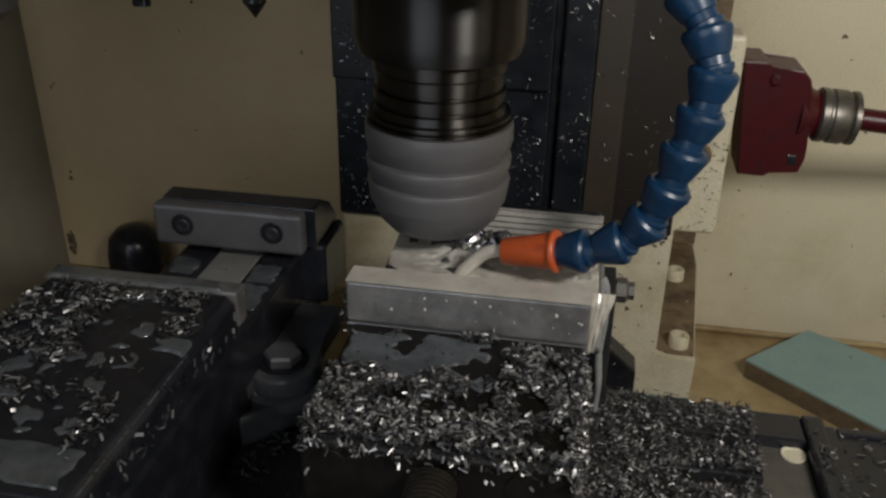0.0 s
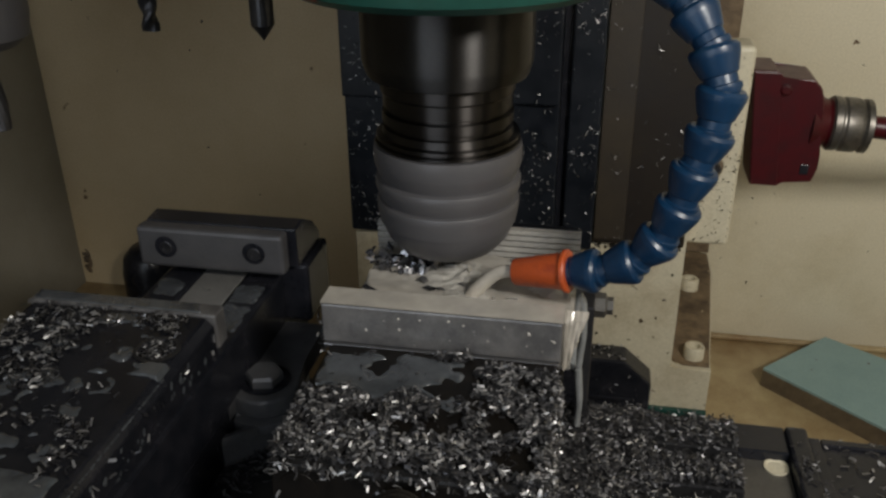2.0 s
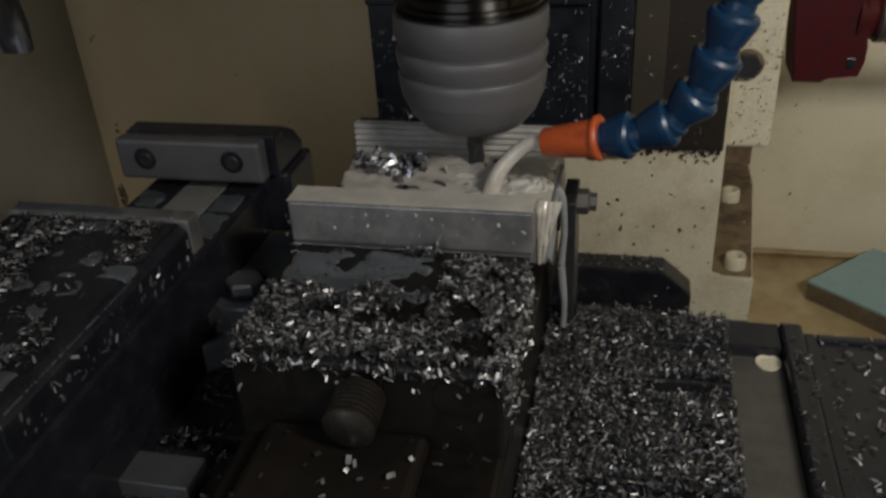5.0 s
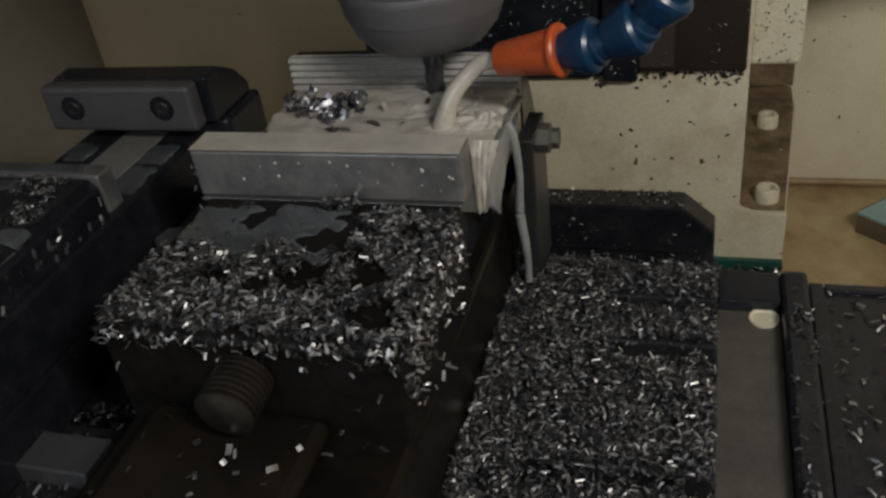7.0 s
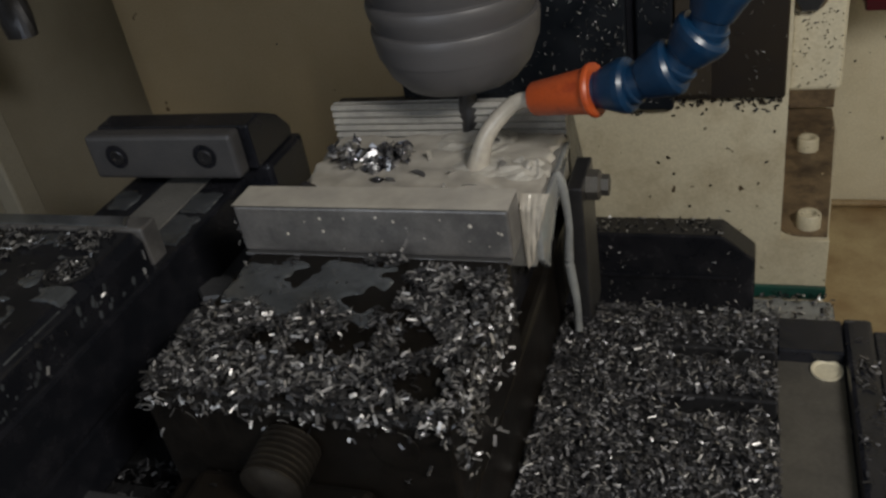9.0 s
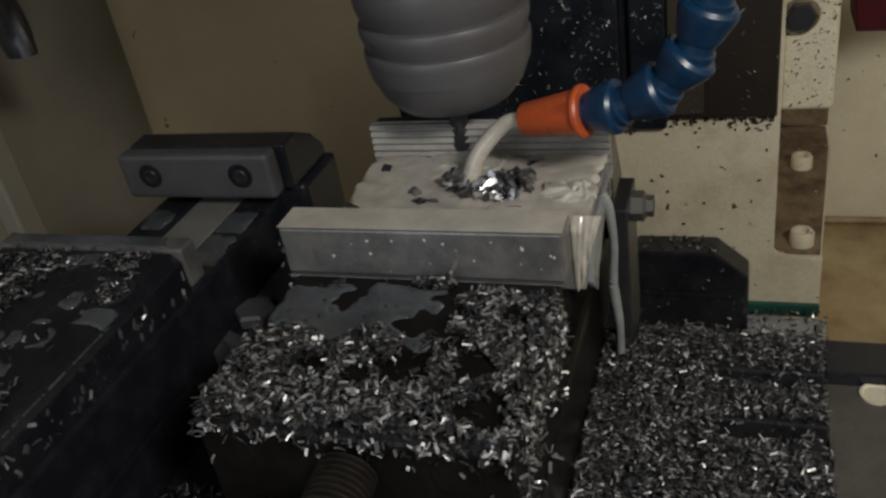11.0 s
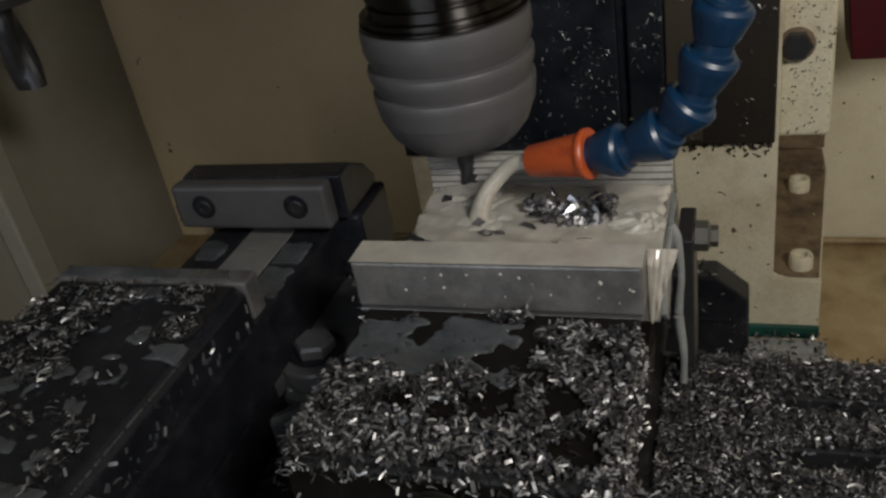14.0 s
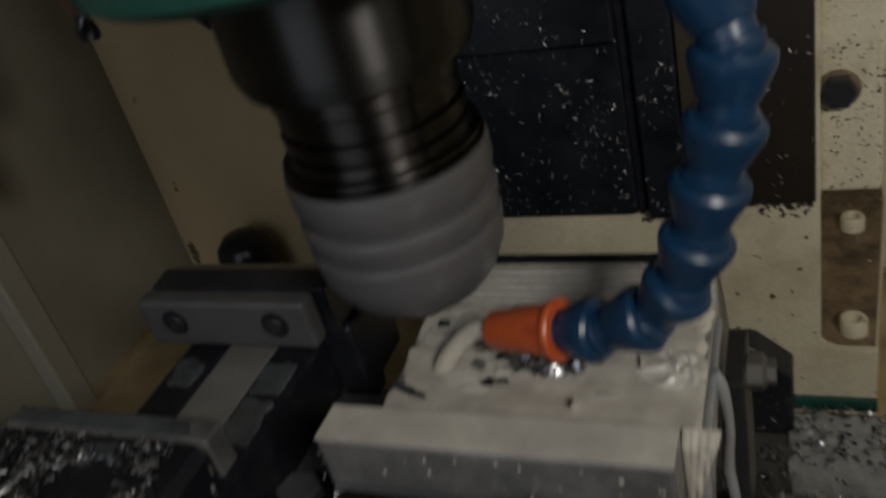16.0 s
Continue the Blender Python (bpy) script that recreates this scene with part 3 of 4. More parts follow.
def churned(radius, height, seed, sx=1.0, sy=1.0):
    """A mound of liquid thrown up in ridges, flat at its rim."""
    bm = bmesh.new()
    rings, steps = 26, 72
    grid = [[bm.verts.new((0, 0, height * 0.5))]]
    for k in range(1, rings + 1):
        q = k / rings
        ring = []
        for i in range(steps):
            a = 2 * math.pi * i / steps
            r = radius * q * (1 + 0.22 * noise.noise(Vector((2 * math.cos(a), 2 * math.sin(a), seed))))
            x, y = r * math.cos(a) * sx, r * math.sin(a) * sy
            swirl = Vector((x * 150 + 2 * q, y * 150, seed))
            h = 0.45 + 0.6 * noise.noise(swirl) + 0.22 * noise.noise(swirl * 2.3)
            ring.append(bm.verts.new((x, y, height * max(0.0, h) * (1 - q ** 3) - 0.0006 * q)))
        grid.append(ring)
    for i in range(steps):
        bm.faces.new((grid[0][0], grid[1][i], grid[1][(i + 1) % steps]))
    for a, b in zip(grid[1:], grid[2:]):
        for i in range(steps):
            bm.faces.new((a[i], b[i], b[(i + 1) % steps], a[(i + 1) % steps]))
    return bm


bm = churned(0.021, 0.0036, 4.0, 1.15, 1.10)
part("foam", bm, FOAM, splash, "", True)
bm = churned(0.015, 0.0026, 8.0, 1.2, 0.85)
bm.transform(Matrix.Translation((0.0115, -0.0265, 0)))
part("foam", bm, FOAM, splash, "", True)


# ---- the table and what rides on it ----
def rides(ob):
    RIDERS.append(ob)
    return ob


saddle = thing("saddle", "black saddle carrying the machine table", "machine saddle", (0, 0, -0.157))
part("body", box(-0.20, 0.06, 0.02, 0.46, 0.0, 0.096, 0.004), BLACK, saddle)

table = rides(thing("machine_table", "grey T-slotted machine table buried in chips", "machine table", (0, 0, -0.06)))
TOP = 0.068
slots = [(0.4035, 0.4155), (0.4400, 0.4520), (0.3210, 0.3330), (0.2300, 0.2420), (0.1500, 0.1620)]
edges = sorted([q for s in slots for q in s])
ys = [0.03] + edges + [0.482]
for a, b in zip(ys[::2], ys[1::2]):
    part("top_strip", box(-0.52, 0.121, a, b, TOP - 0.02, TOP, 0.001), DARKSTEEL, table)
part("table_body", box(-0.52, 0.166, 0.03, 0.482, 0.0, TOP - 0.0202, 0.002), BLACK, table)
part("gutter", box(0.1212, 0.152, 0.03, 0.4555, TOP - 0.02, TOP - 0.008, 0.0004), GUTTER, table, "grey coolant gutter with a drain")
part("gutter_end", box(0.1212, 0.152, 0.4557, 0.482, TOP - 0.02, TOP - 0.001, 0.001), BLACK, table)
part("rim", box(0.1522, 0.166, 0.03, 0.482, TOP - 0.02, TOP + 0.001, 0.0025), BLACK, table)
part("drain", lathe([(0, 0), (0.0075, 0), (0.0075, 0.0012), (0.0066, 0.0012), (0.0055, 0.0004), (0, 0.0004)], 24, Matrix.Translation((0.1440, 0.4495, TOP - 0.0079))), CREAM_DIRTY, table, "pale drain plug")
apron = rides(thing("table_cover", "black cover plate beside the table strewn with chips", "machine cover", (0.17, 0, -0.02)))
part("plate", box(-0.0035, 0.40, 0.03, 0.481, 0.0, 0.021, 0.003), BLACK, apron)
part("edge_strip", box(-0.0030, 0.0040, 0.032, 0.479, 0.0212, 0.0235, 0.0008), BLACK, apron, "raised black edge strip")
part("back_strip", box(0.0045, 0.398, 0.473, 0.479, 0.0212, 0.0235, 0.0008), BLACK, apron, "raised black edge strip")

# main vise
vise = rides(thing("machine_vise", "black machine vise clamping an aluminium plate, jaws wet", "vise", (0, 0, 0.008)))
B = 0.008
part("vise_base", box(-0.112, 0.011, 0.20, 0.545, 0, 0.046, 0.003), BROWNBLACK, vise)
part("bed_block", box(-0.104, 0.004, 0.392, 0.492, 0.0462, 0.077, 0.002), BLACK, vise)
part("moving_jaw", prism([(0.2925, 0.040), (0.2925, 0.089), (0.2965, 0.093), (0.3885, 0.093), (0.3885, 0.040)], "x", -0.1128, 0.0105, 0.0015), BROWNBLACK, vise, "black sliding jaw under chips and puddles")
part("jaw_plate", box(-0.1172, 0.0118, 0.3888, 0.4068, 0.0935, 0.1170, 0.0012), JAW, vise, "smeared grey steel jaw plate")
part("jaw_seam", box(-0.1165, 0.0112, 0.3872, 0.4050, 0.0915, 0.0932, 0.0004), STEEL, vise)
part("fixed_jaw", prism([(0.4985, 0.0462), (0.4985, 0.117), (0.509, 0.117), (0.530, 0.075), (0.545, 0.0462)], "x", -0.1128, 0.0160, 0.0015), BLACK, vise)
for k in range(6):
    z = 0.0945 + k * 0.0040
    part("serration", prism([(0.4982, z), (0.4982, z + 0.0037), (0.4945, z + 0.0037), (0.4925, z + 0.0020), (0.4945, z)], "x", -0.1122, 0.0165), TEETH, vise, "pale serrated tooth")
part("serrated_back", box(-0.1124, 0.0167, 0.4983, 0.4984 + 0.0001, 0.09, 0.1186, 0), TEETH, vise)
for hx in (-0.0998, -0.0108):
    part("socket", lathe([(0.0092, 0), (0.0090, 0.0004), (0, 0.0004)], 24, aim((hx, 0.2924, 0.077), (0, -1, 0))), BROWNBLACK, vise)
prof = [(0, 0.0)]
for k in range(8):
    prof += [(0.0094, 0.0008 + k * 0.0026), (0.0116, 0.0014 + k * 0.0026), (0.0116, 0.0022 + k * 0.0026), (0.0094, 0.0028 + k * 0.0026)]
prof += [(0.0080, 0.0220), (0, 0.0220)]
part("lead_screw", lathe(prof, 32, aim((-0.052, 0.2923, 0.075), (0, -1, -0.10))), THREAD, vise, "brown oily screw thread", True)
part("screw_housing", box(-0.098, -0.022, 0.205, 0.2922, 0.0462, 0.056, 0.004), OILBROWN, vise, "oily brown trough below the screw")
stop = rides(thing("work_stop", "dark steel stop plate bolted beside the vise", "work stop", (0.0240, 0.475, 0.008)))
part("plate", box(-0.0040, 0.0040, -0.012, 0.022, 0, 0.0855, 0.001), DARKSTEEL, stop)
part("hex_bolt", lathe([(0, 0.0), (0.0078, 0.0), (0.0078, 0.006), (0.0055, 0.0075), (0.0055, 0.011), (0, 0.011)], 6, aim((0.0041, 0.003, 0.0795), (1, 0, 0))), GUTTER, stop)

work = rides(thing("workpiece", "bright aluminium plate awash with milky coolant", "workpiece", (0, 0, 0.0852)))
part("plate", box(-0.109, 0.0165, 0.407, 0.4922, 0, 0.0225, 0.0008), ALU, work)

# second vise, standing open
vise2 = rides(thing("machine_vise", "black machine vise standing open, its grey jaw bolted on", "vise", (0, 0, 0.008)))
part("vise_base", box(-0.290, -0.1830, 0.18, 0.545, 0, 0.034, 0.003), BLACK, vise2)
part("swivel_base", lathe([(0, 0), (0.0690, 0), (0.0700, 0.003), (0.0700, 0.0185), (0.0685, 0.0205), (0.0650, 0.0205), (0.0635, 0.0180), (0.0600, 0.0145), (0, 0.0145)], 64, Matrix.Translation((-0.222, 0.441, 0))), LUG, vise2, "wet grey round base flange", True)
part("rail", box(-0.2062, -0.1815, 0.18, 0.4990, 0.0342, 0.0715, 0.002), BLACK, vise2, "wet black slide rail")
part("rail", box(-0.2620, -0.2368, 0.18, 0.4990, 0.0342, 0.0715, 0.002), BLACK, vise2, "wet black slide rail")
part("slide_floor", box(-0.2362, -0.2068, 0.18, 0.4990, 0.0342, 0.0708, 0.0008), ALU, vise2, "bright worn slide between the rails")
part("fixed_jaw", box(-0.262, -0.164, 0.4992, 0.545, 0.0342, 0.0790, 0.003), BLACK, vise2)
part("jaw_block", prism([(0.4935, 0.0795), (0.4935, 0.1078), (0.5090, 0.1090), (0.5280, 0.0990), (0.5400, 0.0860), (0.5400, 0.0792)], "x", -0.2735, -0.1680, 0.0012), BLACK, vise2, "dark bevelled back of the jaw")
plate2 = part("jaw_plate", box(-0.2752, -0.1732, 0.4812, 0.4933, 0.0790, 0.1076, 0.0026), DULLJAW, vise2, "grey steel jaw plate with two socket screws")
for sx in (-0.2547, -0.1932):
    # No hole is cut: the counterbore's shade is a flat black disc.
    part("counterbore_disc", lathe([(0, 0.0001), (0.0076, 0.0001), (0.0077, 0.0004), (0.0072, 0.0005), (0, 0.0005)], 28, aim((sx, 0.4811, 0.0945), (0, -1, 0))), BLACK, plate2)
    part("socket_screw", lathe([(0.0046, 0.0006), (0.0046, 0.0013), (0.0040, 0.0017), (0.0026, 0.0016), (0.0023, 0.0008), (0, 0.0008)], 24, aim((sx + 0.0004, 0.4811, 0.0942), (0, -1, 0))), DARKSTEEL, plate2, "dark socket screw on a black disc drawn as its recess", True)
part("moving_jaw", prism([(-0.304, 0.012), (-0.304, 0.089), (-0.301, 0.092), (-0.1925, 0.092), (-0.1875, 0.0865), (-0.1875, 0.012)], "y", 0.235, 0.4035, 0.0012), BLACK, vise2, "oily black sliding jaw block")
part("jaw_face", box(-0.3045, -0.1865, 0.4037, 0.4165, 0.045, 0.0935, 0.0012), JAW, vise2, "wet grey steel edge of the sliding jaw")
part("bore", lathe([(0.0125, 0.0), (0.0128, 0.0008), (0.0105, 0.0008), (0.0095, -0.004), (0, -0.004)], 28, Matrix.Translation((-0.2035, 0.3665, 0.0922))), DARKSTEEL, vise2)
lug = rides(thing("hold_down_clamp", "black cast clamp with a hexagon bolt between the vises", "clamp", (-0.1705, 0.4255, 0.008)))
lug_line = [(0.0225 * math.cos(radians(a)), 0.0225 * math.sin(radians(a))) for a in range(-130, 31, 16)]
part("boss", lathe([(0, 0.0147), (0.0262, 0.0147), (0.0268, 0.0165), (0.0262, 0.0205), (0.0240, 0.0220), (0, 0.0220)], 44), LUG, lug, "", True)
part("strap", prism(lug_line + [(0.0150, 0.030), (0.0200, 0.072), (-0.0120, 0.072), (-0.0123, -0.030)], "z", 0.0222, 0.0355, 0.0022), LUG, lug, "worn grey clamp lug")
part("counterbore_disc", lathe([(0, 0.0357), (0.0158, 0.0357), (0.0162, 0.0368), (0.0152, 0.0375), (0.0146, 0.0362), (0, 0.0360)], 32), BLACK, lug, "", True)
part("hex_bolt", lathe([(0, 0.0364), (0.0118, 0.0364), (0.0118, 0.0415), (0.0104, 0.0433), (0, 0.0436)], 6, pose(0, 0, 0, 0, 0, 14)), LUG, lug, "worn hexagon bolt head")
packing = rides(thing("steel_parallel", "small bare steel parallel lying on the table", "steel block", (-0.170, 0.295, 0.008)))
part("bar", box(-0.026, 0.024, -0.011, 0.011, 0, 0.011, 0.001), STEEL, packing)

# ---- coolant and chips on the table ----
rides(patch("coolant_sheet", -0.1085, 0.016, 0.4075, 0.4915, 0.1080, MILK, "milky coolant flooding the workpiece", "coolant", -0.75, 3.0, 45, 0.0012, 0.0022, swell=0.0009))
rides(patch("coolant_film", -0.1174, 0.0120, 0.3884, 0.4066, 0.1251, MILK, "milky coolant film lying on top of the jaw", "coolant", -1.6, 5.0, 30, 0.002, 0.0007))
rides(patch("coolant_film", -0.3038, -0.1905, 0.4042, 0.4160, 0.1016, PUDDLE, "pale wet film along the jaw edge", "puddle", -0.35, 6.0, 30, 0.0015, 0.0006))
rides(patch("puddle", -0.103, -0.030, 0.335, 0.386, 0.1012, PUDDLE, "bluish coolant puddle on the sliding jaw", "puddle", 0.35, 11.0, 55, 0.0012, 0.0012))
rides(patch("puddle", -0.112, -0.082, 0.345, 0.380, 0.1012, PUDDLE, "bluish coolant puddle on the sliding jaw", "puddle", 0.05, 17.0, 55, 0.0012, 0.0012))
rides(patch("coolant_film", -0.3025, -0.192, 0.240, 0.4025, 0.1002, PUDDLE, "broken coolant film and drops on the black jaw block", "puddle", 0.98, 21.0, 62, 0.0013, 0.0010))
rides(patch("coolant_film", -0.3025, -0.195, 0.385, 0.4025, 0.1003, PUDDLE, "wet streak along the jaw edge", "puddle", 0.75, 27.0, 70, 0.0013, 0.0008))
for k, (x0, x1, y0, y1) in enumerate(((-0.2055, -0.184, 0.420, 0.455), (-0.2055, -0.184, 0.452, 0.480), (-0.260, -0.239, 0.455, 0.480))):
    rides(patch("puddle", x0, x1, y0, y1, 0.0797, PUDDLE, "thin coolant film on the slide rail", "puddle", 0.1, 41.0 + k, 60, 0.0014, 0.0008))
rides(patch("puddle", -0.2120, -0.1905, 0.3410, 0.3545, 0.1002, PUDDLE, "pale coolant drop beside the bore of the jaw block", "puddle", 0.0, 31.0, 60, 0.0012, 0.0014))
rides(patch("puddle", -0.2700, -0.1915, 0.2380, 0.2660, 0.1002, PUDDLE, "wide pale coolant pool on the jaw block", "puddle", 0.15, 33.0, 40, 0.0014, 0.0012))
rides(patch("puddle", -0.2600, -0.2050, 0.2900, 0.3450, 0.1002, PUDDLE, "broken coolant film on the jaw block", "puddle", 1.05, 36.0, 85, 0.0012, 0.0012))
froth = churned(0.014, 0.0062, 21.0, 1.0, 0.9)
froth.transform(Matrix.Translation((0.002, 0.452, 0.1096)))
rides(tagged(mesh_object("coolant_froth", froth, FOAM, True), "white froth caught at the edge of the plate", "coolant"))
pour = rides(thing("coolant_runoff", "milky coolant pouring off the side of the workpiece", "coolant", (0.019, 0.45, 0.0125)))
lobes = [(-0.0390, 0.0955), (-0.0390, 0.074), (-0.0365, 0.070), (-0.0335, 0.068), (-0.0295, 0.063), (-0.0265, 0.070), (-0.0235, 0.074), (-0.0195, 0.072), (-0.0165, 0.076), (-0.0130, 0.078), (-0.0085, 0.080), (-0.004, 0.084), (0.002, 0.083), (0.010, 0.087), (0.020, 0.090), (0.030, 0.0905), (0.036, 0.0955)]
part("sheet", prism(lobes, "x", -0.0026, 0.0004, 0.0007), RIVULET, pour, "", True)
veil = bmesh.new()
sheet_front, sheet_back = [], []
for a in range(25):
    u = a / 24
    low = 0.071 + 0.026 * u ** 1.5 + 0.007 * noise.noise(Vector((u * 4.0, 3.0, 1.0))) + 0.010 * max(0.0, 0.5 - 4 * u)
    column_front, column_back = [], []
    for b in range(21):
        w = b / 20
        vx, vz = -0.0070 + 0.0125 * u - 0.0035 * u * w, 0.1085 + (low - 0.1085) * w
        lump = 0.0011 * (0.6 + noise.noise(Vector((u * 6.0, w * 2.2, 5.0)))) * min(1.0, 5 * (1 - w), 6 * u + 0.1, 6 * (1 - u) + 0.1)
        column_front.append(veil.verts.new((vx, -0.0437 - max(0.0, lump) + 0.004 * max(0.0, 0.15 - w) / 0.15, vz)))
        column_back.append(veil.verts.new((vx, -0.0432 + 0.004 * max(0.0, 0.15 - w) / 0.15, vz)))
    sheet_front.append(column_front)
    sheet_back.append(column_back)
for a in range(24):
    for b in range(20):
        for side_of in (sheet_front, sheet_back):
            veil.faces.new((side_of[a][b], side_of[a + 1][b], side_of[a + 1][b + 1], side_of[a][b + 1]))
    veil.faces.new((sheet_front[a][20], sheet_front[a + 1][20], sheet_back[a + 1][20], sheet_back[a][20]))
for b in range(20):
    for a in (0, 24):
        veil.faces.new((sheet_front[a][b], sheet_front[a][b + 1], sheet_back[a][b + 1], sheet_back[a][b]))
part("veil", veil, JET, pour, "milky veil hanging from the corner of the plate", True)
part("rivulet", tube(curve_points([(-0.001, 0.003, 0.0960), (0.0020, 0.0020, 0.088), (0.0034, 0.0025, 0.068), (0.0018, 0.0035, 0.045), (0.0038, 0.0035, 0.020), (0.0034, 0.005, 0.0)], 40), [0.0023 + 0.0003 * math.sin(0.31 * k) for k in range(40)], 12), RIVULET, pour, "thin greyish rivulet", True)


def scatter(n, x0, x1, y0, y1, z, seed, keep=None, heap=0.006):
    rnd = random.Random(seed)
    out = []
    while len(out) < n:
        x, y = rnd.uniform(x0, x1), rnd.uniform(y0, y1)
        h = 0.5 + 0.9 * noise.noise(Vector((x * 70, y * 70, seed)))
        if keep and rnd.random() > keep(x, y):
            continue
        out.append((x, y, z + 0.0012 + max(0.0, heap * h) * rnd.random()))
    return out


BARE = ((-0.0385, 0.328, 0.0085, 0.0085), (-0.0020, 0.3085, 0.0080, 0.0095), (-0.0115, 0.331, 0.0065, 0.0070), (-0.0760, 0.3265, 0.0065, 0.0050), (-0.0560, 0.3215, 0.0060, 0.0045), (-0.0240, 0.345, 0.0050, 0.0060))


def jaw_cover(x, y):
    n = noise.noise(Vector((x * 90, y * 90, 4.0)))
    if y < 0.2935 + 0.0035 * noise.noise(Vector((x * 75, 1.0, 2.0))):
        return 0.15
    for bx, by, rx, ry in BARE:
        if ((x - bx) / rx) ** 2 + ((y - by) / ry) ** 2 < 1.45 + 1.3 * n:
            return 0.05
    edge = 0.346 + 0.012 * noise.noise(Vector((x * 60, 3.0, 0))) + 0.005 * noise.noise(Vector((x * 210, 5.0, 0)))
    if y < edge:
        return 1.0 if n > -0.50 else 0.25
    if x > -0.029 + 0.006 * noise.noise(Vector((y * 120, 8.0, 0))) and y < 0.379 + 0.004 * noise.noise(Vector((x * 150, 9.0, 0))):
        return 1.0 if n > -0.34 else 0.10
    if ((x + 0.044) / 0.010) ** 2 + ((y - 0.3835) / 0.0045) ** 2 < 1:
        return 0.6
    return 0.010


# Lower layer in the darkened swarf, bright chips laid over it.
rides(swarf("chip_pile", scatter(4000, -0.1135, 0.0115, 0.2925, 0.387, 0.1006, 1, jaw_cover, 0.0030), 0.0033, 0.0011, "wet aluminium chips heaped on the sliding jaw, lower layer darkened", 1, 0.30, DIMCHIP))
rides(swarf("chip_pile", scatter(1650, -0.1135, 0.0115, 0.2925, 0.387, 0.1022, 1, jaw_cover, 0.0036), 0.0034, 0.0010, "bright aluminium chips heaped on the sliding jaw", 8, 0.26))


rnd = random.Random(51)
fringe = [(rnd.uniform(-0.113, 0.011), 0.2925 - rnd.random() * 0.004, 0.1015 - abs(rnd.gauss(0, 0.004))) for k in range(190)]
fringe += [(0.0108 + rnd.random() * 0.004, rnd.uniform(0.295, 0.375), 0.1010 - abs(rnd.gauss(0, 0.015))) for k in range(420)]
fringe += [(rnd.uniform(-0.112, 0.010), 0.2915, rnd.uniform(0.055, 0.098)) for k in range(16)]
fringe += [(-0.1165 - rnd.random() * 0.004, rnd.uniform(0.388, 0.404), rnd.uniform(0.088, 0.118)) for k in range(38)]
rides(swarf("chip_pile", fringe, 0.0034, 0.0011, "wet chips clinging to the edges of the sliding jaw", 51, lean=0.9))
drops = bmesh.new()
for k in range(150):
    dz = rnd.uniform(0.030, 0.092)
    r = rnd.uniform(0.0006, 0.0019)
    bmesh.ops.create_icosphere(drops, subdivisions=1, radius=r, matrix=Matrix.Translation((-0.1873, rnd.uniform(0.245, 0.40), dz)) @ Matrix.Diagonal((0.35, 1.0, rnd.uniform(1.0, 2.2), 1)))
for k in range(90):
    drop_y = rnd.uniform(0.24, 0.345)
    bmesh.ops.create_icosphere(drops, subdivisions=1, radius=rnd.uniform(0.0004, 0.0009), matrix=Matrix.Translation((-0.1897, drop_y, 0.0975)) @ Matrix.Diagonal((1.0, 1.6, 0.7, 1)))
rides(tagged(mesh_object("coolant_drops", drops, PUDDLE, True), "coolant drops clinging to the flank of the jaw block", "drops", kind="stuff"))
beads = bmesh.new()
for k in range(16):
    bmesh.ops.create_icosphere(beads, subdivisions=2, radius=0.0004 + 0.0007 * rnd.random() ** 3, matrix=Matrix.Translation((rnd.uniform(-0.110, 0.008), 0.3888, rnd.uniform(0.104, 0.122))) @ Matrix.Diagonal((1, 0.35, 1.1, 1)))
rides(tagged(mesh_object("coolant_drops", beads, MILK, True), "milky drops on the face of the jaw plate", "drops", kind="stuff"))
side = [(-0.1868, rnd.uniform(0.245, 0.40), rnd.uniform(0.022, 0.094)) for k in range(95)]
rides(swarf("chip_pile", side, 0.0042, 0.0013, "stray chips stuck to the flank of the black jaw block", 52, lean=1.2))
pocket = [(-0.2035 + 0.009 * math.cos(a) * q, 0.3665 + 0.009 * math.sin(a) * q, 0.0995 + 0.001 * rnd.random()) for a, q in ((rnd.uniform(0, 6.283), rnd.random() ** 0.5) for k in range(150))]
rides(swarf("chip_pile", pocket, 0.0022, 0.0009, "fine chips filling the bore of the jaw block", 54, lean=0.5))
crumbs = [(rnd.uniform(-0.104, 0.012), rnd.uniform(0.412, 0.488), 0.1112) for k in range(18)]
rides(swarf("chip_pile", crumbs, 0.0080, 0.0040, "single curled chips lying in the coolant on the workpiece", 53, 0.45, FLAKE))


def table_cover(x, y):
    for a, b, x0 in ((0.4015, 0.4170, 0.070), (0.4385, 0.4535, 0.068), (0.3195, 0.3340, 0.040)):
        if a < y < b and x > x0 + 0.004 * math.sin(y * 900):
            return 0.03 if a > 0.4 else 0.22
    return 1.0 if noise.noise(Vector((x * 55, y * 55, 7.0))) > -0.45 else 0.30


# Shaded depth of the heap as darkened swarf, a thin bright layer above.
rides(swarf("chip_pile", scatter(16500, 0.0125, 0.1205, 0.270, 0.481, 0.0080, 2, table_cover, 0.0065), 0.0031, 0.0009, "aluminium chips covering the T-slotted table, lower layer darkened", 2, 0.30, DIMCHIP))
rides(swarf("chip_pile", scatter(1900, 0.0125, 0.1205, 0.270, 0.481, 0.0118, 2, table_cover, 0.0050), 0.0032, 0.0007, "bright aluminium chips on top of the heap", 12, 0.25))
rides(swarf("chip_pile", scatter(900, -0.182, -0.114, 0.20, 0.40, 0.0082, 3, lambda x, y: 1.0 if noise.noise(Vector((x * 50, y * 50, 9.0))) > -0.1 else 0.15, 0.004), 0.0042, 0.0011, "aluminium chips on the table between the vises", 3, 0.3, DIMCHIP))


